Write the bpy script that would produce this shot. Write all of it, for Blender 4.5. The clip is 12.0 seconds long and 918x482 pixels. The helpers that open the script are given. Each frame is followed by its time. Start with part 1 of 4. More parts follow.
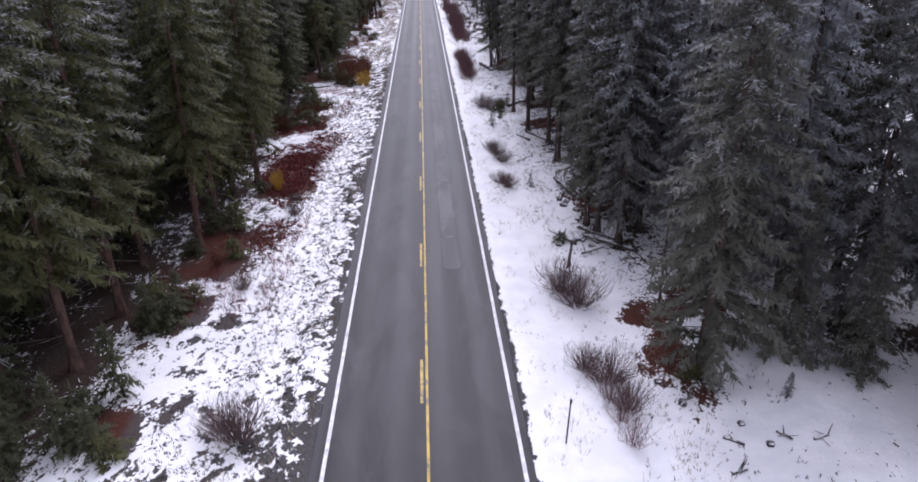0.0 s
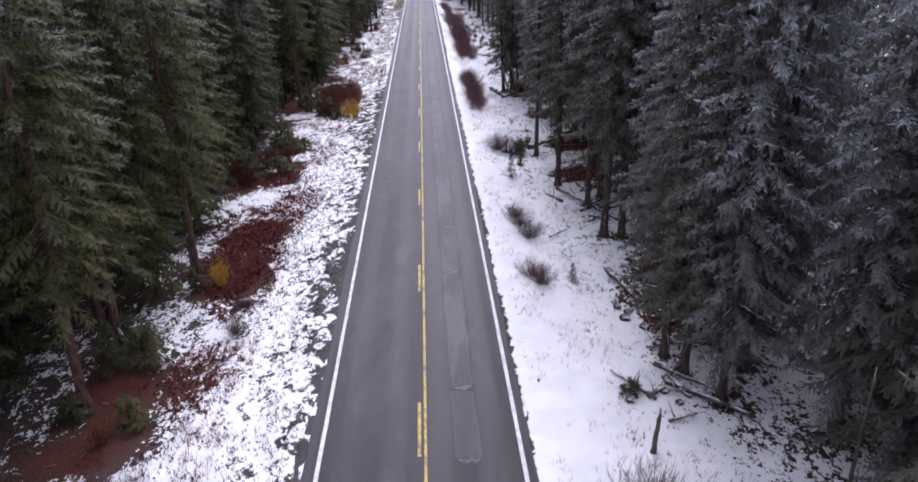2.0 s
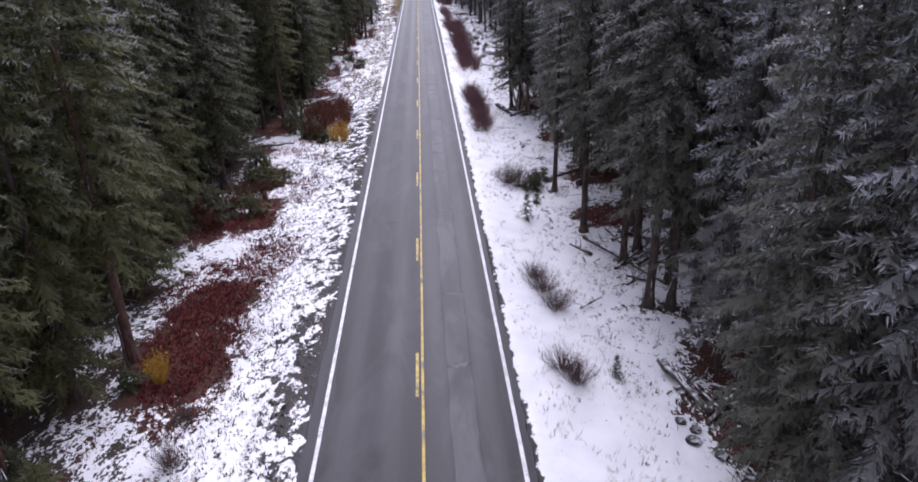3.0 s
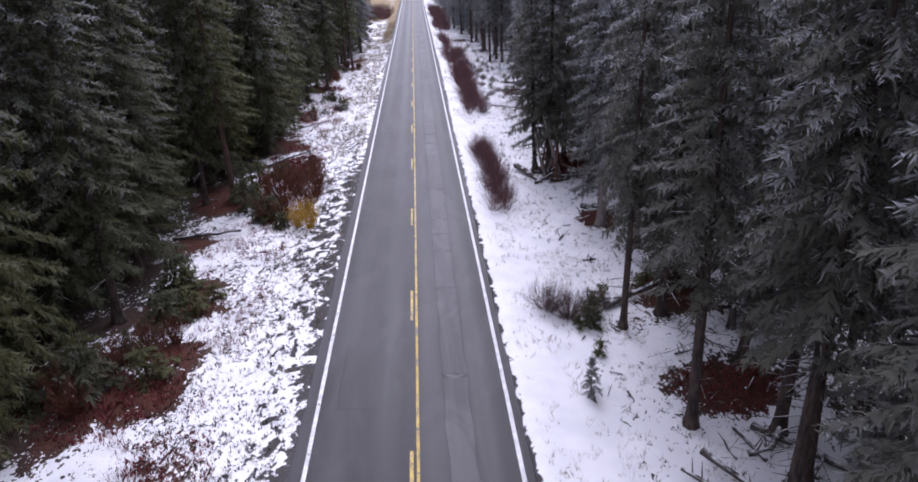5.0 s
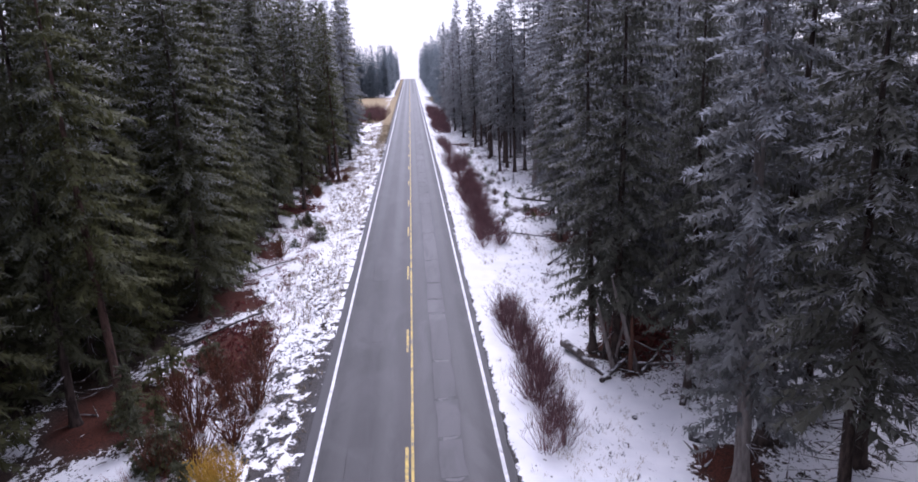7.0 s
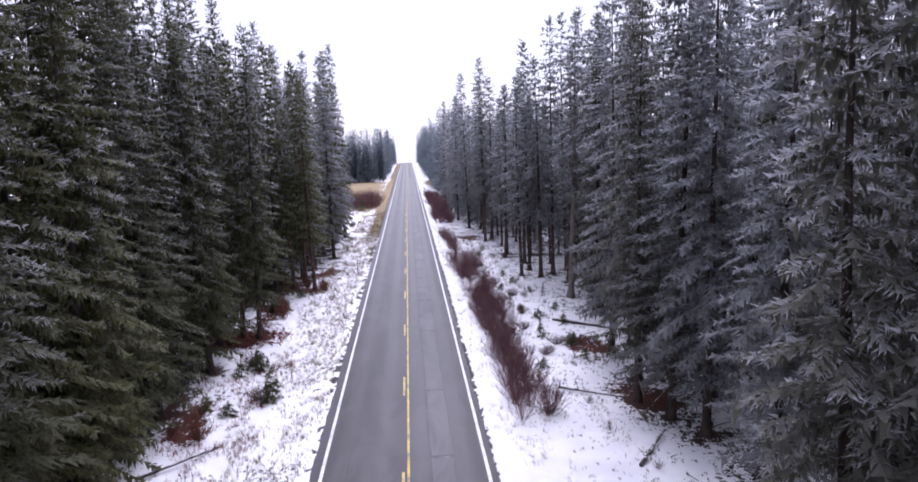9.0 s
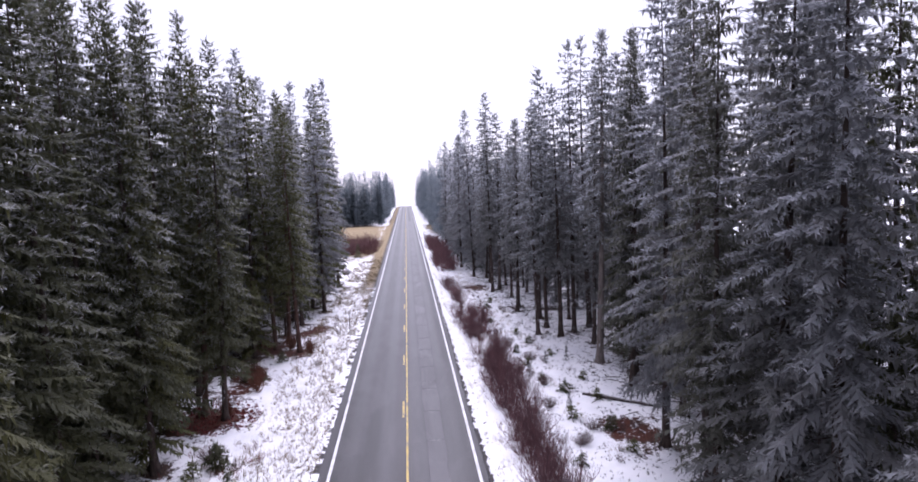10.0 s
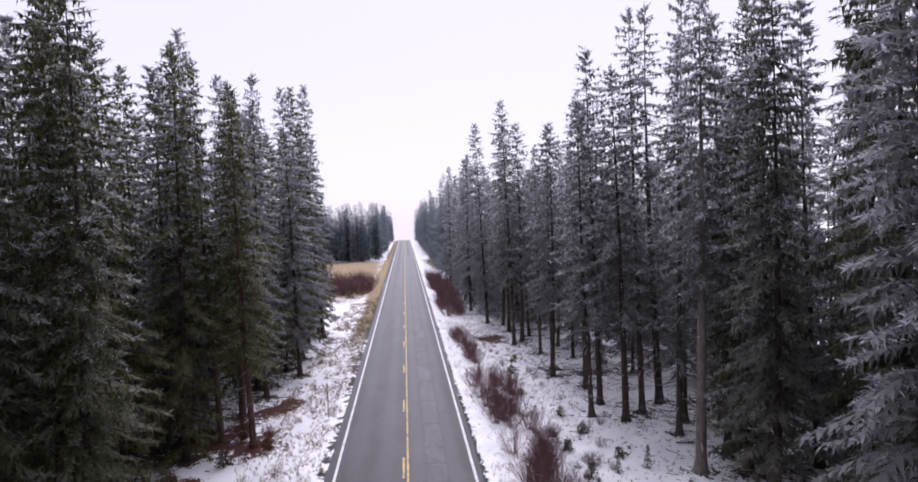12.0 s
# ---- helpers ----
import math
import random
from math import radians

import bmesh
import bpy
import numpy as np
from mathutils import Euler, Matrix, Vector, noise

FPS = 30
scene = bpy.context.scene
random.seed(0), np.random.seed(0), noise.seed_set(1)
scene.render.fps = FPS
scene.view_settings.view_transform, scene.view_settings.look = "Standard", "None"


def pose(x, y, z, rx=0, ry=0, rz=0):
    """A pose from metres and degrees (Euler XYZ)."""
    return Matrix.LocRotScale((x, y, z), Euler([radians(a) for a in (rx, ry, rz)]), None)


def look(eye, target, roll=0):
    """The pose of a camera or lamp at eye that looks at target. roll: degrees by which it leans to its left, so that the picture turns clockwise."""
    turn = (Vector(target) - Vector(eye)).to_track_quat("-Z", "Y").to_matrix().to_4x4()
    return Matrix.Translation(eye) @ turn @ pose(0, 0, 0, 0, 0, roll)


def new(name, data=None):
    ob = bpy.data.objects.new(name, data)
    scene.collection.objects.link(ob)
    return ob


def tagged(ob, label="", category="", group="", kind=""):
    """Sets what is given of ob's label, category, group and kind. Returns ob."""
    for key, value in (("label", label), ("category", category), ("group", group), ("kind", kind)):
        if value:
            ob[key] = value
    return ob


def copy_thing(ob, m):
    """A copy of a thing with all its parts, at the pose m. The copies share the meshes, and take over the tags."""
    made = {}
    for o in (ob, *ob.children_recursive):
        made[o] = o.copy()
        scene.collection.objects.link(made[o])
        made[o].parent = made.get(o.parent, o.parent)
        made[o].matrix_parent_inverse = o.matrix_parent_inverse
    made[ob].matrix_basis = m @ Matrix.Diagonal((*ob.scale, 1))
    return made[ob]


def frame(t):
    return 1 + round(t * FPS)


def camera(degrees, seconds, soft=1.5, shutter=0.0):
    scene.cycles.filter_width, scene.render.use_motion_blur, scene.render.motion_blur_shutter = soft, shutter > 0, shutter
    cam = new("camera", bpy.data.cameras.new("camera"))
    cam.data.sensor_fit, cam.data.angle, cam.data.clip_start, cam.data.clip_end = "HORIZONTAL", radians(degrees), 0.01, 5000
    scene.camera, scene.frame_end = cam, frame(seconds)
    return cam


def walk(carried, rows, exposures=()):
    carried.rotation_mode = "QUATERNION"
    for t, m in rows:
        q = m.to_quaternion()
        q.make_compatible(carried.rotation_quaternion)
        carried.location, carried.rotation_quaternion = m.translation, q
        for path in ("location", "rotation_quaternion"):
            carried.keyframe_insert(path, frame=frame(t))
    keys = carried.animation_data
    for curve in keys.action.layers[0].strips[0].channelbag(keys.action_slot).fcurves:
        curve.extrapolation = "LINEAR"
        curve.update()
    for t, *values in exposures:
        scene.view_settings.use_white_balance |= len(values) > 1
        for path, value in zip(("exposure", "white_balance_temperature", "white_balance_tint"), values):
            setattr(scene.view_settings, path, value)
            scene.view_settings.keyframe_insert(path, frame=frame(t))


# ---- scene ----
cam = camera(67.0, 12.0, soft=1.7)
ROWS = [
    (0, 0.485, -0.853, 17.520, -2.53, -24.71, -1.11),
    (0.5, 0.520, 2.661, 17.379, -2.47, -24.59, -1.15),
    (1, 0.551, 6.455, 17.220, -2.44, -24.46, -1.20),
    (1.5, 0.579, 10.502, 17.045, -2.44, -24.34, -1.25),
    (2, 0.604, 14.850, 16.856, -2.46, -24.28, -1.30),
    (2.5, 0.626, 19.443, 16.656, -2.50, -24.17, -1.35),
    (4.5, 0.681, 37.625, 15.794, -2.84, -24.03, -1.55),
    (5, 0.687, 42.289, 15.571, -2.96, -22.53, -1.60),
    (5.5, 0.690, 46.924, 15.350, -3.09, -20.55, -1.65),
    (6, 0.689, 51.630, 15.130, -3.22, -18.61, -1.70),
    (6.5, 0.686, 56.575, 14.913, -3.35, -16.51, -1.75),
    (7, 0.679, 61.522, 14.700, -3.49, -14.89, -1.80),
    (8.8, 0.628, 80.099, 13.975, -3.96, -8.90, -1.97),
    (9, 0.620, 82.100, 13.899, -4.01, -8.17, -1.99),
    (9.5, 0.597, 86.822, 13.713, -4.12, -6.42, -2.04),
    (10, 0.571, 91.352, 13.533, -4.22, -4.60, -2.09),
    (10.5, 0.542, 95.795, 13.359, -4.30, -2.81, -2.14),
    (11, 0.510, 100.189, 13.190, -4.37, -1.96, -2.19),
    (11.5, 0.475, 104.675, 13.024, -4.42, -1.86, -2.24),
    (12, 0.436, 109.129, 12.863, -4.45, -1.80, -2.29),
]
walk(cam, [(t, pose(x, y, z, 90 + pitch, 0, yaw) @ pose(0, 0, 0, 0, 0, roll)) for t, x, y, z, yaw, pitch, roll in ROWS],
     [(0, 0.44, 5800, 24), (3, 0.56, 5780, 25), (5, 0.53, 5700, 26), (7.5, 0.62, 5620, 28), (10, 0.67, 5780, 28), (12, 0.40, 6000, 27)])

# ---- light: a bright overcast sky, a weak and wide sun ahead of the camera ----
SUN_EL, SUN_AZ = radians(48), radians(12)
world = bpy.data.worlds.new("overcast_sky")
scene.world = world
world.use_nodes = True
wn = world.node_tree
wn.nodes.clear()
w_out = wn.nodes.new("ShaderNodeOutputWorld")
w_sky = wn.nodes.new("ShaderNodeTexSky")
w_sky.sky_type, w_sky.sun_disc = "NISHITA", False
w_sky.sun_elevation, w_sky.sun_rotation = SUN_EL, SUN_AZ
w_blue = wn.nodes.new("ShaderNodeBackground")
w_blue.inputs["Strength"].default_value = 0.1
w_cloud = wn.nodes.new("ShaderNodeBackground")
w_cloud.inputs["Color"].default_value = (0.965, 0.95, 0.965, 1)
w_cloud.inputs["Strength"].default_value = 0.76
w_mix = wn.nodes.new("ShaderNodeMixShader")
w_mix.inputs[0].default_value = 0.86
wn.links.new(w_sky.outputs[0], w_blue.inputs[0])
wn.links.new(w_blue.outputs[0], w_mix.inputs[1])
wn.links.new(w_cloud.outputs[0], w_mix.inputs[2])
wn.links.new(w_mix.outputs[0], w_out.inputs[0])
sun = new("sun", bpy.data.lights.new("sun", "SUN"))
sun.data.energy, sun.data.angle, sun.data.color = 2.15, radians(50), (1.0, 0.97, 0.95)
sun.matrix_world = look((0, 0, 60), (-60 * math.sin(SUN_AZ) / math.tan(SUN_EL), -60 * math.cos(SUN_AZ) / math.tan(SUN_EL), 0))


# ---- material tools ----
class Mat:
    """A principled material with short calls for its nodes."""

    def __init__(self, name, rough=0.8, spec=0.3):
        self.m = bpy.data.materials.new(name)
        self.m.use_nodes = True
        self.t = self.m.node_tree
        self.b = self.t.nodes["Principled BSDF"]
        self.b.inputs["Roughness"].default_value = rough
        self.b.inputs["Specular IOR Level"].default_value = spec

    def put(self, socket, value):
        if isinstance(value, bpy.types.NodeSocket):
            self.t.links.new(value, socket)
        elif isinstance(value, tuple):
            socket.default_value = value if len(value) != 3 or socket.type == "VECTOR" else (*value, 1)
        else:
            socket.default_value = value

    def coords(self, scale=(1, 1, 1)):
        c = self.t.nodes.new("ShaderNodeTexCoord")
        mp = self.t.nodes.new("ShaderNodeMapping")
        mp.inputs["Scale"].default_value = scale
        self.t.links.new(c.outputs["Object"], mp.inputs[0])
        return mp.outputs[0]

    def noise(self, scale, detail=4.0, rough=0.55, stretch=(1, 1, 1), distort=0.0):
        n = self.t.nodes.new("ShaderNodeTexNoise")
        n.inputs["Scale"].default_value = scale
        n.inputs["Detail"].default_value = detail
        n.inputs["Roughness"].default_value = rough
        n.inputs["Distortion"].default_value = distort
        self.t.links.new(self.coords(stretch), n.inputs["Vector"])
        return n.outputs[0]

    def ramp(self, value, lo, hi, a=0.0, b=1.0):
        r = self.t.nodes.new("ShaderNodeMapRange")
        r.interpolation_type = "SMOOTHSTEP"
        for i, v in enumerate((value, lo, hi, a, b)):
            self.put(r.inputs[i], v)
        return r.outputs[0]

    def math(self, op, a, b=0.0):
        n = self.t.nodes.new("ShaderNodeMath")
        n.operation = op
        self.put(n.inputs[0], a)
        self.put(n.inputs[1], b)
        return n.outputs[0]

    def mix(self, fac, a, b):
        n = self.t.nodes.new("ShaderNodeMix")
        n.data_type = "RGBA"
        self.put(n.inputs[0], fac)
        self.put(n.inputs[6], a)
        self.put(n.inputs[7], b)
        return n.outputs[2]

    def attr(self, name):
        n = self.t.nodes.new("ShaderNodeAttribute")
        n.attribute_name = name
        return n.outputs["Fac"]

    def axis(self, which):
        s = self.t.nodes.new("ShaderNodeSeparateXYZ")
        self.t.links.new(self.coords(), s.inputs[0])
        return s.outputs[which]

    def up(self):
        g = self.t.nodes.new("ShaderNodeNewGeometry")
        s = self.t.nodes.new("ShaderNodeSeparateXYZ")
        self.t.links.new(g.outputs["Normal"], s.inputs[0])
        return s.outputs[2]

    def island(self):
        return self.t.nodes.new("ShaderNodeNewGeometry").outputs["Random Per Island"]

    def each(self):
        return self.t.nodes.new("ShaderNodeObjectInfo").outputs["Random"]

    def bump(self, height, strength, distance):
        n = self.t.nodes.new("ShaderNodeBump")
        n.inputs["Strength"].default_value = strength
        n.inputs["Distance"].default_value = distance
        self.t.links.new(height, n.inputs["Height"])
        self.t.links.new(n.outputs[0], self.b.inputs["Normal"])

    def colour(self, value):
        self.put(self.b.inputs["Base Color"], value)
        return self

    def roughness(self, value):
        self.put(self.b.inputs["Roughness"], value)


SNOW = (0.88, 0.885, 0.91)


def make_foliage(name, dark, light, frost, frost_level):
    """Conifer needles: dark inside, lighter towards the tips, rime on what faces up."""
    k = Mat(name, 0.65, 0.2)
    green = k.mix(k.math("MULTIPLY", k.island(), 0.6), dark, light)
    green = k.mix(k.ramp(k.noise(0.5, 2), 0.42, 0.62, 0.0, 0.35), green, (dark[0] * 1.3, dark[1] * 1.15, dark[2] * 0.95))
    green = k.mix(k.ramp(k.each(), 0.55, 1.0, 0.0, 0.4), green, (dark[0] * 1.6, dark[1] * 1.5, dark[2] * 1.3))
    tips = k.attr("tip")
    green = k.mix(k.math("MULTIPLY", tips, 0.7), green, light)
    cover = k.math("MULTIPLY", k.ramp(k.up(), -1.9, 0.6), k.ramp(tips, 0.2, 0.95))
    patches = k.ramp(k.noise(0.8, 3), 0.40, 0.60, 0.2, 1.35)
    # paler with height: more rime on top, plus haze put into the colour
    high = k.ramp(k.axis(2), 4.0, 19.0, 0.22, 2.7)
    cover = k.math("MULTIPLY", k.math("MULTIPLY", cover, patches), k.math("MULTIPLY", high, frost_level))
    each = k.ramp(k.each(), 0.0, 1.0, 0.55, 1.35)
    shade = k.mix(k.math("MINIMUM", k.math("MULTIPLY", cover, each), 1.0), green, frost)
    k.colour(shade)
    through_light = k.t.nodes.new("ShaderNodeBsdfTranslucent")
    k.put(through_light.inputs[0], shade)
    both = k.t.nodes.new("ShaderNodeMixShader")
    both.inputs[0].default_value = 0.42
    k.put(both.inputs[1], k.b.outputs[0])
    k.put(both.inputs[2], through_light.outputs[0])
    k.put(k.t.nodes["Material Output"].inputs[0], both.outputs[0])
    return k.m


def make_bark(name, a, b, rime=0.45):
    k = Mat(name, 0.9, 0.2)
    n = k.noise(6.0, 6, 0.65, (1, 1, 0.25))
    c = k.mix(k.ramp(n, 0.35, 0.65), a, b)
    c = k.mix(k.ramp(k.each(), 0.3, 1, 0.0, 0.3), c, (0.10, 0.075, 0.065))
    snowy = k.math("MULTIPLY", k.ramp(k.up(), rime, rime + 0.4), k.ramp(k.noise(2.0, 4), 0.4, 0.6))
    k.colour(k.mix(snowy, c, SNOW))
    k.bump(n, 0.6, 0.04)
    return k.m


def make_twig(name, a, b):
    k = Mat(name, 0.8, 0.25)
    c = k.mix(k.island(), a, b)
    k.colour(k.mix(k.math("MULTIPLY", k.ramp(k.up(), 0.5, 0.9), 0.45), c, SNOW))
    return k.m


def make_leafy(name, a, b, snow=0.3):
    k = Mat(name, 0.75, 0.2)
    c = k.mix(k.island(), a, b)
    k.colour(k.mix(k.math("MULTIPLY", k.ramp(k.up(), 0.55, 0.95), snow), c, SNOW))
    return k.m


def make_ground():
    k = Mat("snowy_ground", 0.75, 0.25)
    fine = k.math("ADD", k.math("MULTIPLY", k.noise(2.6, 5, 0.62, (1, 0.6, 1), 0.5), 0.55), k.math("MULTIPLY", k.noise(8.5, 4, 0.6, (1, 0.7, 1), 0.3), 0.45))
    bare, red, grass, gravel = (k.attr(n) for n in ("bare", "red", "grass", "gravel"))
    coarse = k.math("ADD", k.math("MULTIPLY", k.noise(1.5, 4, 0.55, (1, 0.8, 1), 0.6), 0.75), k.math("MULTIPLY", fine, 0.25))
    fine_mix = k.t.nodes.new("ShaderNodeMix")
    k.put(fine_mix.inputs[0], gravel)
    k.put(fine_mix.inputs[2], fine)
    k.put(fine_mix.inputs[3], coarse)
    fine = fine_mix.outputs[0]
    level = k.ramp(bare, 0.0, 1.0, 0.27, 0.73)
    level.node.interpolation_type = "LINEAR"
    snow = k.ramp(k.math("SUBTRACT", fine, level), -0.015, 0.02)
    crumbs = k.noise(14.0, 5, 0.7)
    soil = k.mix(k.ramp(crumbs, 0.35, 0.65), (0.022, 0.018, 0.016), (0.085, 0.066, 0.052))
    litter = k.mix(k.ramp(crumbs, 0.35, 0.65), (0.036, 0.013, 0.010), (0.120, 0.040, 0.024))
    straw = k.mix(k.ramp(k.noise(5.0, 5, 0.65, (1, 0.3, 1)), 0.35, 0.65), (0.22, 0.16, 0.085), (0.38, 0.30, 0.18))
    grit = k.mix(k.ramp(k.noise(22.0, 5, 0.75), 0.35, 0.65), (0.035, 0.033, 0.034), (0.12, 0.115, 0.115))
    under = k.mix(red, soil, litter)
    under = k.mix(grass, under, straw)
    under = k.mix(gravel, under, grit)
    white = k.mix(k.ramp(k.noise(0.6, 4), 0.35, 0.65), (0.84, 0.845, 0.87), (0.93, 0.93, 0.945))
    k.colour(k.mix(snow, under, white))
    k.roughness(k.math("SUBTRACT", 0.95, k.math("MULTIPLY", snow, 0.35)))
    k.bump(k.math("ADD", fine, k.math("MULTIPLY", crumbs, 0.3)), 0.75, 0.06)
    return k.m


def make_asphalt(name="asphalt", base=0.027, patch=False):
    k = Mat(name, 0.42, 0.2)
    grain = k.noise(45.0, 4, 0.75)
    shade = lambda f, tint=1.0: (base * f * tint, base * f * 0.955, base * f * 1.02)
    c = k.mix(k.ramp(grain, 0.25, 0.75), shade(0.82), shade(1.2))
    streak = k.noise(0.9, 4, 0.6, (1.0, 0.07, 1), 0.3)
    c = k.mix(k.math("MULTIPLY", k.ramp(streak, 0.40, 0.60), 0.8), c, shade(0.45))
    blotch = k.noise(0.45, 5, 0.62, (1, 0.3, 1), 0.8)
    c = k.mix(k.math("MULTIPLY", k.ramp(blotch, 0.45, 0.62), 0.65), c, shade(1.8))
    spots = k.noise(2.2, 3, 0.5, (1, 0.6, 1))
    c = k.mix(k.math("MULTIPLY", k.ramp(spots, 0.62, 0.74), 0.4), c, shade(0.5))
    if patch:
        c = k.mix(k.ramp(k.each(), 0, 1, 0.0, 0.4), c, shade(0.85))
    else:
        x = k.axis(0)
        near = [k.ramp(k.math("ABSOLUTE", k.math("SUBTRACT", x, w)), 0.0, 0.75, 1.0, 0.0) for w in (-2.75, -1.0, 0.65, 2.5)]
        wheel = k.math("MAXIMUM", k.math("MAXIMUM", near[0], near[1]), k.math("MAXIMUM", near[2], near[3]))
        c = k.mix(k.math("MULTIPLY", wheel, k.ramp(k.noise(0.3, 3, 0.5, (1, 0.15, 1)), 0.35, 0.65, 0.05, 0.5)), c, shade(0.6))
        lane = k.ramp(k.math("ABSOLUTE", x), 0.2, 0.8, 1.0, 0.0)
        c = k.mix(k.math("MULTIPLY", lane, 0.4), c, shade(1.05, 1.12))
        rim = k.ramp(k.math("ABSOLUTE", x), 3.72, 3.95)
        c = k.mix(k.math("MULTIPLY", rim, 0.75), c, (0.045, 0.043, 0.048))
        k.roughness(k.ramp(wheel, 0.0, 1.0, 0.44, 0.36))
    k.colour(c)
    k.bump(grain, 0.25, 0.01)
    return k.m


def make_paint(name, colour, worn):
    k = Mat(name, 0.55, 0.4)
    n = k.math("ADD", k.math("MULTIPLY", k.noise(9.0, 5, 0.7), 0.5), k.math("MULTIPLY", k.noise(0.9, 3, 0.6), 0.5))
    dull = tuple(v * 0.72 for v in colour)
    c = k.mix(k.ramp(k.noise(3.0, 4), 0.35, 0.65), colour, dull)
    k.colour(k.mix(k.ramp(n, worn - 0.04, worn + 0.05, 0.9, 0.0), c, (0.11, 0.108, 0.112)))
    return k.m


M_GROUND = make_ground()
M_ASPHALT = make_asphalt()
M_PATCH = make_asphalt("patched_asphalt", 0.062, True)
M_PATCH_DARK = make_asphalt("dark_patched_asphalt", 0.033, True)
# dark colour for the shadow painted at the patch ends
M_END_SHADE = make_paint("worn_patch_lip", (0.030, 0.029, 0.031), 0.5)
M_WHITE = make_paint("white_road_paint", (0.80, 0.80, 0.80), 0.40)
M_YELLOW = make_paint("yellow_road_paint", (0.68, 0.49, 0.09), 0.46)
FROST = (0.46, 0.47, 0.49)
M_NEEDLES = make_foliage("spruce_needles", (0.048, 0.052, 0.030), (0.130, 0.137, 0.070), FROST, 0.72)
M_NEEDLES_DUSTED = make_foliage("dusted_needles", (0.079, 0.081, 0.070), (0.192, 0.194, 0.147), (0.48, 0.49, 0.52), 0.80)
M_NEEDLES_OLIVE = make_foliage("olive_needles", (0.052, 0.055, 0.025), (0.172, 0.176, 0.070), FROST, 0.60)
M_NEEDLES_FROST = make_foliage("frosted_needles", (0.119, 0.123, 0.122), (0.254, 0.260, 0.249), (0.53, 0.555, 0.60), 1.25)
# frost plus the grey haze of farther trees, both in the colour
M_NEEDLES_HOAR_HAZE = make_foliage("hoar_needles", (0.164, 0.171, 0.179), (0.299, 0.308, 0.316), (0.55, 0.57, 0.61), 1.6)
# far wood: blue-grey distance haze put into the needle colour
M_NEEDLES_HAZE = make_foliage("blue_frosted_needles", (0.125, 0.155, 0.180), (0.235, 0.28, 0.315), (0.46, 0.50, 0.54), 0.4)
M_BARK = make_bark("spruce_bark", (0.030, 0.023, 0.020), (0.095, 0.070, 0.060))
M_BARK_RED = make_bark("reddish_bark", (0.055, 0.032, 0.026), (0.15, 0.088, 0.070))
M_BARK_RIME = make_bark("rimed_bark", (0.034, 0.027, 0.025), (0.11, 0.085, 0.076), 0.1)
M_BARK_PALE = make_bark("pale_bark", (0.15, 0.13, 0.12), (0.30, 0.265, 0.245))
M_DEAD = make_bark("dead_wood", (0.040, 0.033, 0.031), (0.13, 0.112, 0.102))
M_TORN = make_bark("torn_wood", (0.07, 0.04, 0.032), (0.17, 0.085, 0.06))
M_WILLOW = make_twig("red_willow_twigs", (0.085, 0.042, 0.048), (0.25, 0.135, 0.138))
M_RUST = make_twig("rust_twigs", (0.06, 0.024, 0.016), (0.20, 0.075, 0.04))
M_GREY_TWIG = make_twig("grey_brown_twigs", (0.070, 0.046, 0.044), (0.18, 0.125, 0.118))
M_ORANGE = make_leafy("rust_leaves", (0.09, 0.035, 0.022), (0.24, 0.095, 0.05), 0.2)
M_GOLD = make_leafy("golden_leaves", (0.34, 0.20, 0.03), (0.62, 0.40, 0.06), 0.05)
M_RED = make_leafy("red_groundcover_leaves", (0.08, 0.017, 0.018), (0.24, 0.052, 0.05), 0.1)
M_STRAW = make_leafy("dry_grass_blades", (0.15, 0.12, 0.08), (0.42, 0.34, 0.22), 0.3)
M_DARKGRASS = make_leafy("dark_weeds", (0.018, 0.018, 0.016), (0.075, 0.065, 0.05), 0.12)
M_ROCK = make_bark("grey_stone", (0.035, 0.034, 0.036), (0.10, 0.098, 0.10))
M_POST = make_bark("weathered_post", (0.04, 0.036, 0.036), (0.10, 0.09, 0.085))


# ---- mesh tools ----
def mesh(name, verts, tris, material, attrs=None, smooth=False):
    """A triangle mesh out of numpy arrays."""
    verts, tris = np.asarray(verts, np.float32).reshape(-1, 3), np.asarray(tris, np.int32).reshape(-1, 3)
    me = bpy.data.meshes.new(name)
    me.vertices.add(len(verts))
    me.vertices.foreach_set("co", verts.ravel())
    me.loops.add(tris.size)
    me.loops.foreach_set("vertex_index", tris.ravel())
    me.polygons.add(len(tris))
    me.polygons.foreach_set("loop_start", np.arange(0, tris.size, 3, dtype=np.int32))
    me.polygons.foreach_set("loop_total", np.full(len(tris), 3, np.int32))
    me.polygons.foreach_set("use_smooth", np.full(len(tris), smooth))
    for key, values in (attrs or {}).items():
        me.attributes.new(key, "FLOAT", "POINT").data.foreach_set("value", np.asarray(values, np.float32))
    me.materials.append(material)
    me.update(calc_edges=True)
    return me


def part(name, me, parent, label=""):
    ob = new(name, me)
    ob.parent = parent
    return tagged(ob, label)


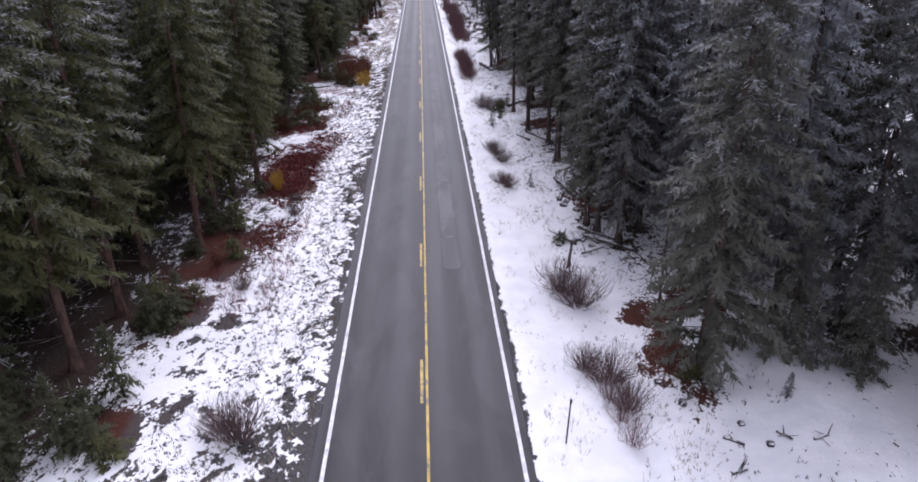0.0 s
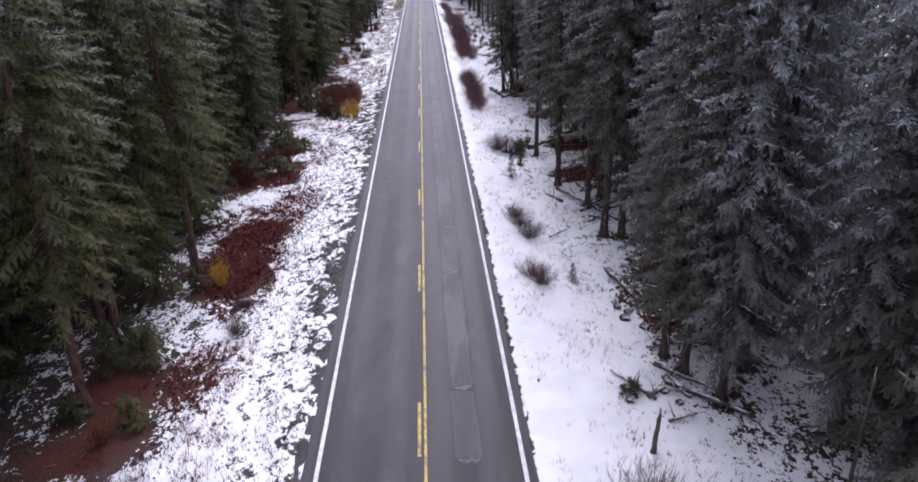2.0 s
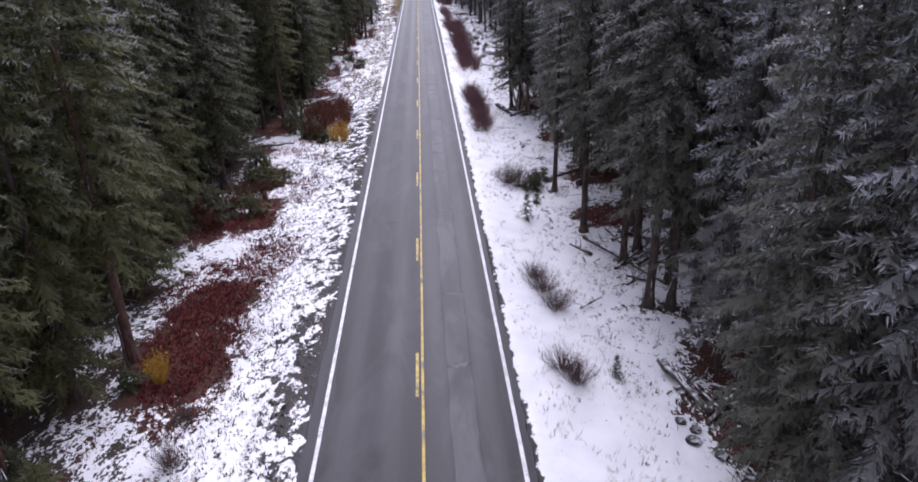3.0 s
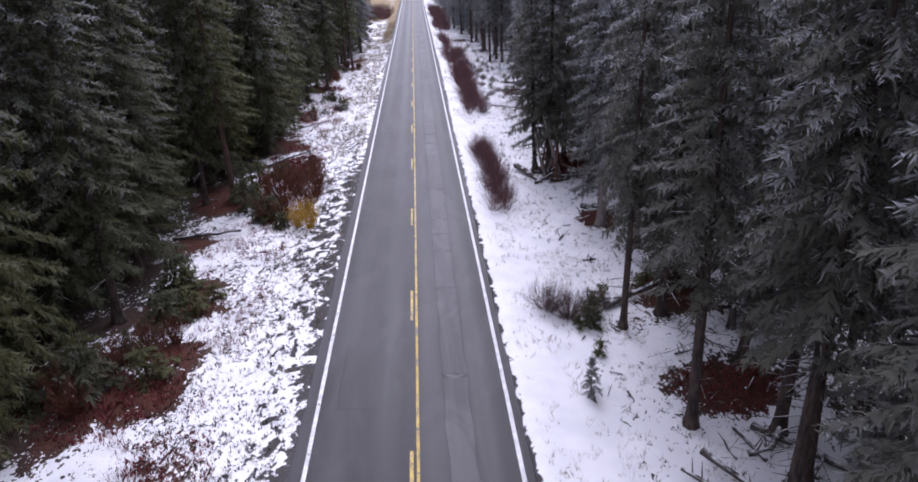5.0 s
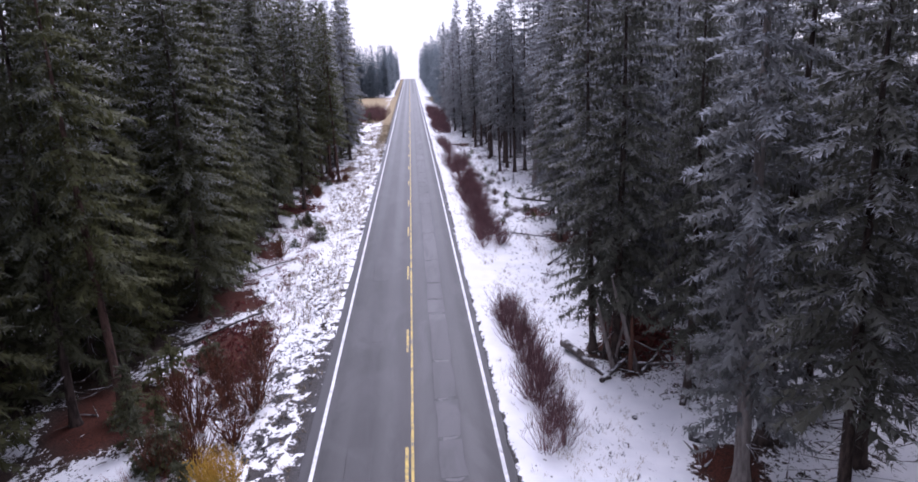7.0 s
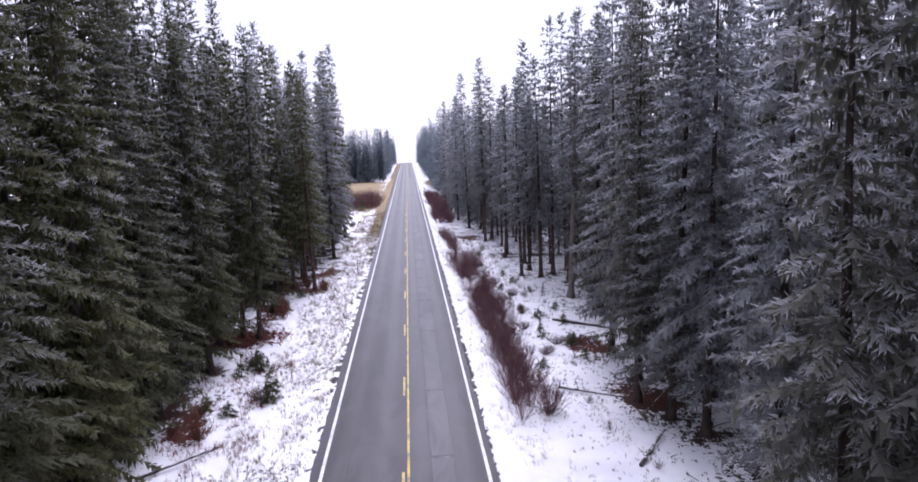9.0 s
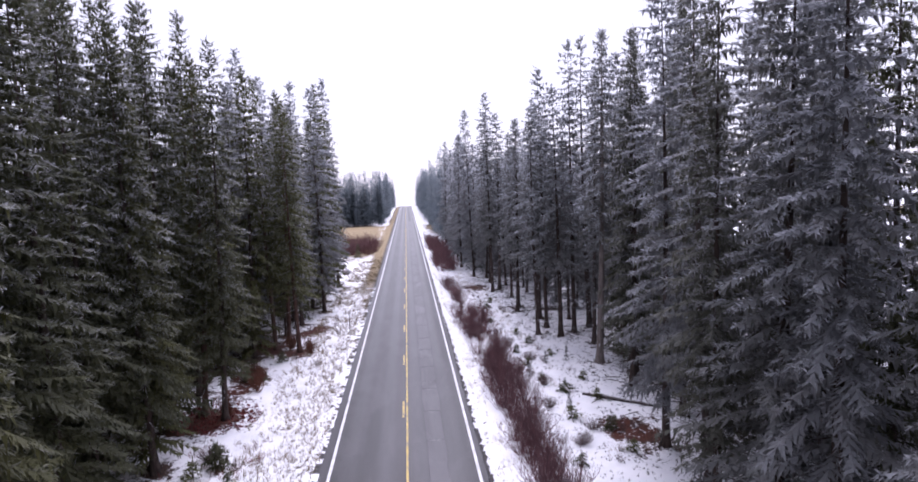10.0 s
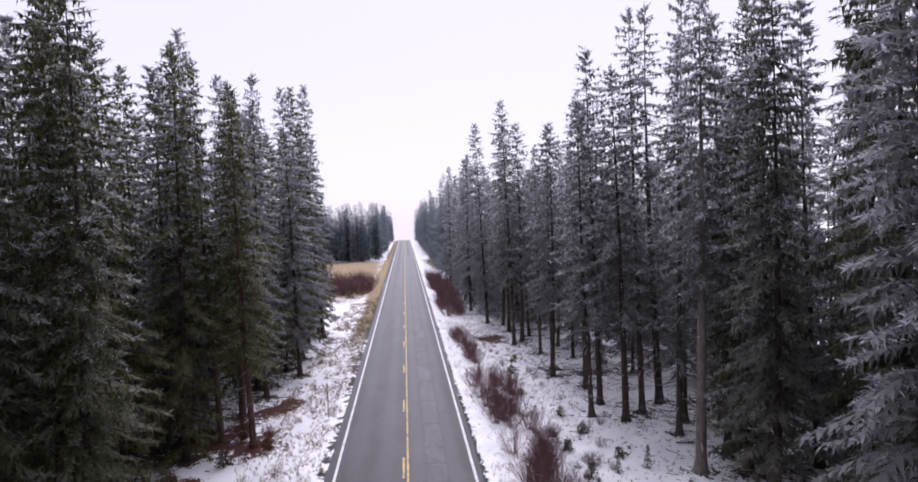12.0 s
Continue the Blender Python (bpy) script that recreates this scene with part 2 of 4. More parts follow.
class Soup:
    """Collects triangles; join() gives arrays."""

    def __init__(self):
        self.v, self.f, self.a, self.n = [], [], [], 0

    def add(self, v, f, a=None):
        v = np.asarray(v, np.float64).reshape(-1, 3)
        self.v.append(v)
        self.f.append(np.asarray(f, np.int64).reshape(-1, 3) + self.n)
        self.a.append(np.zeros(len(v)) if a is None else np.asarray(a))
        self.n += len(v)

    def tube(self, pts, radii, sides=6, cap=True):
        pts = np.asarray(pts, float)
        ring = []
        for i, p in enumerate(pts):
            d = pts[min(i + 1, len(pts) - 1)] - pts[max(i - 1, 0)]
            d /= np.linalg.norm(d) + 1e-9
            s = np.cross(d, (0.31, 0.95, 0.1) if abs(d[1]) < 0.8 else (1.0, 0.0, 0.2))
            s /= np.linalg.norm(s)
            u = np.cross(d, s)
            a = np.arange(sides) * 2 * math.pi / sides
            ring.append(p + radii[i] * (np.cos(a)[:, None] * s + np.sin(a)[:, None] * u))
        f = []
        for i in range(len(pts) - 1):
            for j in range(sides):
                a, b = i * sides + j, i * sides + (j + 1) % sides
                f += [(a, b, b + sides), (a, b + sides, a + sides)]
        v = np.concatenate(ring)
        if cap:
            v = np.vstack([v, pts[0], pts[-1]])
            n, k = len(pts) * sides, (len(pts) - 1) * sides
            for j in range(sides):
                f += [((j + 1) % sides, j, n), (k + j, k + (j + 1) % sides, n + 1)]
        self.add(v, f)

    def join(self):
        return np.concatenate(self.v), np.concatenate(self.f), np.concatenate(self.a)

    def mesh(self, name, material, smooth=False, tip=False):
        v, f, a = self.join()
        return mesh(name, v, f, material, {"tip": a} if tip else None, smooth)


TABLES = {}


def lattice(x, y, seed):
    """Smooth value noise, 0 to 1, on arrays."""
    if seed not in TABLES:
        TABLES[seed] = np.random.RandomState(seed).rand(256, 256)
    table = TABLES[seed]
    xi, yi = np.floor(x).astype(int), np.floor(y).astype(int)
    fx, fy = x - xi, y - yi
    fx, fy = fx * fx * (3 - 2 * fx), fy * fy * (3 - 2 * fy)
    g = lambda i, j: table[(xi + i) % 256, (yi + j) % 256]
    return (g(0, 0) * (1 - fx) + g(1, 0) * fx) * (1 - fy) + (g(0, 1) * (1 - fx) + g(1, 1) * fx) * fy


def fbm(x, y, seed, octaves=3):
    total, amp, norm = 0, 1.0, 0
    for o in range(octaves):
        total, norm = total + amp * lattice(x * 2 ** o + 17.3 * o, y * 2 ** o + 5.1 * o, seed + o), norm + amp
        amp *= 0.5
    return total / norm


# ---- plan: edges of the wood and the lie of the land ----
LEFT_Y, LEFT_X = (0, 30, 38, 50, 60, 72, 92, 104, 110, 117, 124, 134, 138, 147, 150, 165, 200), (17.5, 15.2, 14, 13, 13.5, 14.5, 13.5, 13.5, 12.4, 12.8, 12.8, 12.4, 14.5, 14.0, 10.6, 10.2, 10.5)
RIGHT_Y, RIGHT_X = (0, 23, 27, 32, 38, 52, 62, 70, 76, 88, 94, 105, 122, 142, 153, 165, 182, 210, 250, 600), (23, 22, 16.5, 12.2, 11.2, 11, 10, 9.6, 12, 12, 9.6, 12, 13.4, 14.6, 12.2, 12, 10.8, 9.6, 9.2, 9)


def wood_edge(side, y):
    if side < 0:
        return float(np.interp(y, LEFT_Y, LEFT_X))
    return float(np.interp(y, RIGHT_Y, RIGHT_X))


CREST = 585.0


def land(x, y):
    """Height of the ground."""
    x, y = np.asarray(x, float), np.asarray(y, float)
    a = np.abs(x)
    z = np.interp(a, (0, 3.9, 4.15, 4.9, 6.3, 8.5, 13, 4000), (-0.14, -0.14, -0.06, -0.09, -0.3, -0.46, -0.42, -0.42))
    z = z + np.clip((a - 4.6) / 3, 0, 1) * (fbm(x * 0.35, y * 0.35, 11) - 0.5) * 0.35
    z = z + np.clip((a - 9) / 6, 0, 1) * (fbm(x * 0.08, y * 0.08, 21) - 0.5) * 0.9
    z = z + np.clip((a - 4.0) / 0.6, 0, 1) * (fbm(x * 2.1, y * 2.1, 31, 2) - 0.5) * 0.10
    return z - 0.035 * np.maximum(0, y - CREST) - np.clip((y - CREST) / 40, 0, 1) * 0.3


# trees that stand clear at the edges of the wood: x, y, height, crown kind
TREES = [
    (-15.4, 30.6, 25, "woody"), (-13.7, 38.5, 24, "woody"), (-15.6, 25.9, 23, "woody"), (-12.7, 50.6, 25, "woody"),
    (-20.5, 33.0, 26, "dense"), (-13.7, 42.4, 22, "woody"), (-16.2, 66.7, 25, "olive"), (-16.2, 71.3, 23, "dense"),
    (-14.1, 72.4, 24, "high"), (-14.9, 90.4, 25, "high"), (-13.1, 91.2, 24, "tall"), (-14.0, 123.2, 24, "dense"),
    (-12.7, 126.6, 22, "olive"), (-11.1, 134.1, 23, "high"), (-12.6, 135.2, 22, "tall"), (-14.2, 139.6, 26, "high"),
    (-9.2, 151.6, 21, "tall"), (-11.5, 153.2, 24, "tall"), (-10.8, 156.0, 22, "tall"), (-9.3, 171.0, 25.2, "hoar"),
    (-10.8, 163.8, 25, "hoar"), (-14.8, 161.4, 28, "hoar"), (-10.7, 196.0, 24, "dense"), (-9.6, 191.5, 29.5, "hoar"),
    (-10.2, 179.0, 27, "olive"), (-10.4, 185.0, 24, "hoar"), (-13.0, 103.5, 24, "dense"), (-14.5, 112.0, 25, "olive"),
    (11.8, 23.4, 25, "low"), (14.0, 27.2, 22, "high"), (11.9, 37.0, 25, "frost"), (11.0, 38.9, 23, "high"),
    (10.6, 40.1, 22, "high"), (12.0, 52.5, 24, "tall"), (11.0, 52.8, 23, "tall"), (11.1, 57.7, 25, "tall"),
    (10.0, 62.5, 24, "tall"), (9.5, 69.6, 22, "tall"), (22.1, 31.2, 25, "high"), (13.0, 52.0, 24, "high"),
    (11.5, 70.4, 25, "high"), (12.7, 61.5, 25, "tall"), (12.3, 59.0, 24, "tall"), (16.5, 62.7, 25, "tall"),
    (17.2, 65.0, 23, "tall"), (11.8, 82.6, 26, "pale"), (9.6, 94.8, 22, "high"), (10.4, 93.6, 23, "high"),
    (16.6, 83.3, 25, "tall"), (12.1, 153.2, 20.5, "tall"), (14.9, 142.9, 25, "pole"), (17.5, 155.5, 27, "sparse"), (17.2, 150.5, 26.5, "sparse"), (13.8, 126.4, 25, "hoar"), (13.4, 114.9, 24, "frost"), (12.6, 117.6, 23, "high"),
    (13.4, 155.8, 24.3, "frost"), (13.8, 151.4, 22, "frost"), (12.0, 188.5, 26.5, "hoar"), (12.4, 181.7, 23, "hoar"),
    (11.3, 180.2, 23, "hoar"), (15.3, 136.4, 24, "high"), (13.9, 121.3, 25, "sparse"), (22.3, 120.8, 27, "dense"),
    (12.0, 164.5, 20.5, "hoar"), (15.9, 148.1, 23, "sparse"), (9.6, 209.5, 22.6, "hoar"), (9.1, 246.2, 23.7, "hoar"),
    (15.4, 153.0, 26.4, "sparse"), (12.9, 104.0, 24, "hoar"), (14.2, 112.5, 25, "hoar"), (12.4, 97.5, 24, "frost"),
    (16.3, 138.6, 24, "sparse"), (18.6, 133.0, 26, "dense"), (10.4, 196.0, 25, "hoar"), (9.9, 222.0, 23, "hoar"),
    (10.6, 232.0, 24, "hoar"), (17.0, 32.5, 24, "frost"), (17.5, 44.0, 25, "frost"), (14.3, 45.0, 24, "frost"), (12.8, 42.4, 23, "frost"), (13.8, 39.4, 25, "frost"), (12.4, 47.6, 24, "frost"),
    (20.8, 18.4, 21, "low"), (16.6, 33.0, 24, "low"), (17.7, 37.0, 25, "frost"), (15.6, 42.0, 24, "frost"), (15.4, 108.6, 25, "sparse"),
    (19.2, 29.4, 24, "tall"), (15.2, 34.6, 24, "frost"), (15.4, 76.0, 22, "high"), (17.2, 77.2, 25, "sparse"), (14.2, 73.0, 24, "frost"), (13.6, 66.4, 24, "high"),
    (-15.2, 173.6, 27.3, "hoar"), (-18.8, 160.0, 25, "olive"), (-17.4, 152.0, 24, "high"), (-14.0, 115.6, 24, "dense"), (-13.2, 111.0, 25, "olive"), (-13.4, 119.1, 24, "dense"), (-12.4, 125.8, 23, "high"), (-16.0, 118.0, 27, "olive"), (21.6, 139.6, 26, "low"), (17.3, 142.6, 24, "dense"),
]
# litter of red-brown needles and leaves: x, y, half width, half length
LITTER = [
    (-10.6, 52.5, 1.9, 4.6), (-12.3, 36.7, 2.2, 2.6), (-12.8, 30.2, 1.8, 2.6), (13.0, 29.6, 2.6, 2.2), (11.2, 29.2, 1.3, 1.8), (-9.85, 29.8, 0.7, 0.8), (12.4, 64.4, 2.0, 1.7),
    (-11.0, 69.3, 2.0, 1.6), (-11.3, 74.4, 1.9, 1.9), (12.8, 72.4, 2.2, 1.9), (-12.8, 39.4, 1.7, 1.4), (-12.6, 66.6, 2.8, 2.8), (-9.6, 97.0, 2.0, 4.5), (-11.8, 106.3, 2.2, 3.4),
    (-13.6, 91.4, 2.6, 2.6), (12.0, 83.6, 1.3, 1.4), (12.8, 96.0, 2.0, 3.4), (-11.6, 143.0, 2.1, 4.4), (-11.8, 134.6, 2.4, 3.0),
    (-9.0, 151.6, 2.0, 3.0), (-12.4, 154.5, 2.0, 2.4), (12.7, 128.0, 1.7, 2.6), (13.2, 118.0, 1.6, 2.4), (-9.0, 160.5, 1.6, 3.0), (9.2, 184.6, 1.8, 3.0), (-13.9, 90.0, 2.0, 3.0),
    (-12.4, 22.0, 1.8, 1.6), (11.4, 24.5, 1.6, 2.6), (-13.6, 82.0, 1.4, 1.5), (10.7, 93.6, 1.2, 1.8), (-11.4, 119.0, 1.7, 3.4), (11.6, 43.4, 1.5, 2.4), (13.2, 45.0, 2.0, 4.0),
]

# verge where dark red stems and leaves show through thin snow: x, y, half width, half length
SPECKLE = [(10.9, 26.3, 1.2, 2.4), (-10.6, 57.0, 2.6, 3.4), (-8.6, 61.0, 1.6, 2.6), (-9.6, 48.0, 1.6, 3.0), (-9.5, 40.0, 1.6, 2.6)]


def scatter_wood():
    """Fills the wood behind its edge; gives the trees near the edge and those deep inside."""
    rng = random.Random(4)
    cells, near, deep = {}, [], []

    def free(x, y, gap):
        i, j = int(x // 4), int(y // 4)
        return all((x - a) ** 2 + (y - b) ** 2 > gap * gap for di in (-1, 0, 1) for dj in (-1, 0, 1) for a, b in cells.get((i + di, j + dj), ()))

    def take(x, y):
        cells.setdefault((int(x // 4), int(y // 4)), []).append((x, y))

    for x, y, *_ in TREES:
        take(x, y)
    for _ in range(9000):
        side, y = rng.choice((-1, 1)), rng.uniform(13, 262)
        if side < 0 and y > 199:
            continue
        back = (21 if side > 0 else 14) * rng.random() ** 1.15
        x = side * (wood_edge(side, y) + 0.7 + back)
        if free(x, y, 3.7 if side > 0 and 96 < y < 142 and back < 6 else 2.9 if back < 6 else 3.8 if side > 0 and y > 95 else 4.4):
            take(x, y)
            h = rng.uniform(17, 22) if y > 150 and x > 0 else rng.uniform(22.5, 27) if x < 0 and 80 < y < 138 else rng.uniform(21.5, 24.5) if x < 0 and y > 138 else rng.uniform(20, 25.5)
            h *= 0.9 if back > 4.4 and x > 0 and not 100 < y < 165 else 1
            (near if back < (4.4 if x > 0 else 3.2) and y < 195 else deep).append((x, y, h))
    return near, deep


NEAR_WOOD, DEEP_WOOD = scatter_wood()


# ---- ground: one sheet out to the horizon ----
def steps(*spans):
    out = []
    for a, b, d in spans:
        out += list(np.arange(a, b - 1e-6, d))
    return np.array(out + [spans[-1][1]])


def make_ground_sheet():
    half = steps((0, 3.6, 0.9), (3.6, 5.2, 0.14), (5.2, 10, 0.24), (10, 17, 0.4), (17, 46, 1.4), (46, 200, 14), (200, 3400, 400))
    gx = np.concatenate([-half[:0:-1], half])
    gy = steps((-400, -40, 40), (-40, 14, 2.0), (14, 60, 0.26), (60, 150, 0.32), (150, 215, 0.45), (215, 350, 1.2), (350, 700, 7), (700, 4200, 100))
    X, Y = np.meshgrid(gx, gy)
    Z = land(X, Y)
    a = np.abs(X)
    edge = np.where(X < 0, np.interp(Y, LEFT_Y, LEFT_X), np.interp(Y, RIGHT_Y, RIGHT_X))
    left = X < 0
    bare = np.where(left, 0.39, 0.19) + (fbm(X * 0.25, Y * 0.12, 41) - 0.5) * 0.35
    bare = np.where(left & (a > 7.0), bare - 0.03, bare)
    bare += np.where(left, 0.07 * np.exp(-((a - 5.2) / 0.9) ** 2), 0)
    bare += np.where(left, -0.19 * np.clip((Y - 100) / 12, 0, 1), 0) + np.where(left & (a < 12), 0.04 * np.clip((38 - Y) / 8, 0, 1), 0)
    wood = np.clip((a - edge + 2.0) / 4.0, 0, 1) * np.clip(1 - (a - edge - 14) / 12, 0.25, 1)
    bare += wood * (np.where(left, 0.29, 0.2) + (fbm(X * 0.2, Y * 0.2, 51) - 0.5) * 0.5)
    shoulder = np.where(left, np.clip(1.5 - (a - 4.0) / 0.55, 0, 1), np.clip(1.25 - (a - 3.85) / 0.26, 0, 1))
    bare += shoulder * np.where(left, 0.22, 0.42)
    red = np.zeros_like(bare)
    for x, y, rx, ry in LITTER:
        d = np.sqrt(((X - x) / rx) ** 2 + ((Y - y) / ry) ** 2) + (fbm(X * 0.6, Y * 0.6, 61) - 0.5) * 1.7
        red = np.maximum(red, np.clip(1.5 - d * 1.1, 0, 1))
    speckle = np.zeros_like(bare)
    for x, y, rx, ry in SPECKLE:
        d = np.sqrt(((X - x) / rx) ** 2 + ((Y - y) / ry) ** 2) + (fbm(X * 0.5, Y * 0.5, 63) - 0.5) * 1.2
        speckle = np.maximum(speckle, np.clip(1.6 - d * 1.3, 0, 1))
    for x, y, *_ in TREES + NEAR_WOOD:
        near = (np.abs(gx - x) < 4), (np.abs(gy - y) < 4)
        ix, iy = np.where(near[0])[0], np.where(near[1])[0]
        if len(ix) and len(iy):
            s = np.ix_(iy, ix)
            d = np.hypot(X[s] - x, Y[s] - y)
            bare[s] += np.where(left[s], 0.3, 0.2) * np.exp(-(d / 0.9) ** 2)
            red[s] = np.maximum(red[s], np.where(left[s], 0.35, 0.12) * np.exp(-(d / 1.3) ** 2))
    bare += red * 0.52 + speckle * 0.19
    red = np.maximum(red, speckle * 0.8)
    meadow = np.clip((Y - 222) / 20, 0, 1) * np.clip((352 - Y) / 10, 0, 1) * np.clip((a - 4.8) / 3, 0, 1)
    meadow = meadow * np.where(left, 1.0, np.clip((Y - 290) / 15, 0, 1) * 0.8)
    grass = np.clip(meadow + np.where(left, 0.95 * np.clip((Y - 150) / 60, 0, 1) * np.clip(1.4 - (a - 4.2) / 2.5, 0, 1), 0), 0, 1)
    bare += meadow * (0.5 + 0.5 * (fbm(X * 0.05, Y * 0.03, 71) - 0.5))
    bare += np.where(left, 0.55 * np.clip((Y - 160) / 50, 0, 1) * np.clip(1.2 - np.abs(a - 5.2) / 1.7, 0, 1), 0)
    far = np.clip((Y - 350) / 30, 0, 1)
    bare += far * 0.12
    nx, ny = len(gx), len(gy)
    i = (np.arange(ny - 1)[:, None] * nx + np.arange(nx - 1)).ravel()
    tris = np.concatenate([np.stack([i, i + 1, i + nx + 1], 1), np.stack([i, i + nx + 1, i + nx], 1)])
    me = mesh("ground", np.stack([X, Y, Z], -1), tris, M_GROUND,
              {"bare": np.clip(bare, 0, 1).ravel(), "red": red.ravel(), "grass": grass.ravel(), "gravel": np.maximum(shoulder, np.where(left & (Y < 150), np.maximum(0.85 * np.exp(-((a - 5.4) / 1.7) ** 2), 0.7 * np.clip((38 - Y) / 8, 0, 1) * (a < 12)), 0)).ravel()}, True)
    return tagged(new("ground", me), "snow-covered verge and forest floor with patches of bare soil", "ground", kind="structure")


make_ground_sheet()


# ---- road ----
def road_z(y):
    return -0.035 * max(0.0, y - CREST)


def strip(name, x0, x1, z, material, wobble=0.0, thick=0.0, spans=((-60, 230, 0.5), (230, 585, 5), (585, 1400, 40)), seed=1):
    """A long ribbon along the road."""
    ys = steps(*spans)
    rng = np.random.RandomState(seed)
    w = [(lattice(ys * 1.3, ys * 0 + s, seed + s) - 0.5) * 2 * wobble + (rng.rand(len(ys)) - 0.5) * wobble for s in (0, 1)]
    zs = np.array([road_z(y) for y in ys]) + z
    n = len(ys)
    v = [np.stack([x0 + w[0], ys, zs], 1), np.stack([x1 + w[1], ys, zs], 1)]
    i = np.arange(n - 1)
    f = [np.stack([i, i + n, i + n + 1], 1), np.stack([i, i + n + 1, i + 1], 1)]
    if thick:
        v += [v[0] + (-0.05, 0, -thick), v[1] + (0.05, 0, -thick)]
        f += [np.stack([i + 2 * n, i, i + 1], 1), np.stack([i + 2 * n, i + 1, i + 2 * n + 1], 1)]
        f += [np.stack([i + n, i + 3 * n, i + 3 * n + 1], 1), np.stack([i + n, i + 3 * n + 1, i + n + 1], 1)]
    return mesh(name, np.concatenate(v), np.concatenate(f), material)


def make_road():
    road = tagged(new("road", strip("road", -4.12, 3.82, 0.0, M_ASPHALT, 0.04, 0.16)), "worn grey two-lane asphalt road with patched wheel tracks", "road", kind="structure")
    part("edge_line", strip("edge_line", -3.705, -3.555, 0.005, M_WHITE, 0.006, seed=3), road, "worn white edge line")
    part("edge_line", strip("edge_line", 3.395, 3.545, 0.005, M_WHITE, 0.006, seed=5), road, "worn white edge line")
    part("centre_line", strip("centre_line", 0.035, 0.14, 0.005, M_YELLOW, 0.005, seed=7), road, "solid yellow centre line")
    dash = strip("centre_dash", -0.19, -0.07, 0.005, M_YELLOW, 0.005, spans=((0, 3.05, 0.3),), seed=9)
    for k in range(-4, 46):
        part("centre_dash", dash, road, "yellow centre dash").location = (0, 21.77 + 12.19 * k, 0)
    return road


ROAD = make_road()


def road_patches():
    """Mended strips in the wheel tracks, each a thin layer; dark strips paint the shaded ends."""
    rng = random.Random(3)
    ends = [33.7, 37.8, 48.1, 54.4, 65.8, 73.7, 78.4, 81.0, 83.4, 86.2, 89.5, 93.6, 100.3, 102.8, 106.1, 111.4, 119.8, 127.5, 132.3, 137.0, 138.7, 142.6, 145.4, 148.1, 152.7, 158.3,
            164.3, 170.6, 177.1, 184, 190, 197, 204, 212, 220, 229, 238, 250, 262, 275, 290, 306, 324, 345, 368]
    spots = [(1.12, 2.06, a + 0.12, b - 0.12, M_PATCH) for a, b in zip(ends, ends[1:])]
    spots += [(-2.1, -1.5, 96.4, 99.0, M_PATCH_DARK), (-2.5, -1.4, 107.0, 113.0, M_PATCH_DARK), (-2.9, -1.3, 64.0, 68.6, M_PATCH_DARK), (-2.4, -1.5, 82.5, 86.0, M_PATCH_DARK)]
    for x0, x1, a, b, material in spots:
        n = max(2, int((b - a) / 1.5))
        ys = np.linspace(a, b, n + 1)
        w0, w1 = x0 + np.array([rng.uniform(-0.05, 0.05) for _ in ys]), x1 + np.array([rng.uniform(-0.06, 0.06) for _ in ys])
        skew = rng.uniform(-0.12, 0.12)
        z = np.full(n + 1, 0.005)
        rows = [np.stack([w0, ys, z], 1), np.stack([w1, ys + skew, z], 1), np.stack([w0 - 0.02, ys, z * 0], 1), np.stack([w1 + 0.02, ys + skew, z * 0], 1)]
        m, i = n + 1, np.arange(n)
        f = [np.stack([i, i + m, i + m + 1], 1), np.stack([i, i + m + 1, i + 1], 1), np.stack([i + 2 * m, i, i + 1], 1), np.stack([i + 2 * m, i + 1, i + 2 * m + 1], 1),
             np.stack([i + m, i + 3 * m, i + 3 * m + 1], 1), np.stack([i + m, i + 3 * m + 1, i + m + 1], 1), np.array([(0, 2 * m, 3 * m), (0, 3 * m, m)])]
        if x0 > 0:
            # ragged dark strip: the shadow at the near end, laid on as colour
            end_shade = Soup()
            k = np.linspace(0, 1, 6)
            edge = np.stack([x0 + 0.06 + (x1 - x0 - 0.12) * k, a - 0.05 + skew * k + np.array([rng.uniform(-0.05, 0.05) for _ in k]), np.full(6, 0.008)], 1)
            wide = np.array([0.02] + [rng.uniform(0.12, 0.34) for _ in range(4)] + [0.02])
            q = np.arange(5)
            end_shade.add(np.concatenate([edge, edge - np.stack([k * 0, wide, k * 0], 1)]), np.concatenate([np.stack([q, q + 6, q + 7], 1), np.stack([q, q + 7, q + 1], 1)]))
            part("patch_lip", end_shade.mesh("patch_lip", M_END_SHADE), ROAD, "shadow at the end of a mended strip, painted as a dark strip")
        part("asphalt_patch", mesh("asphalt_patch", np.concatenate(rows), np.concatenate(f), material), ROAD, "mended asphalt strip")


road_patches()


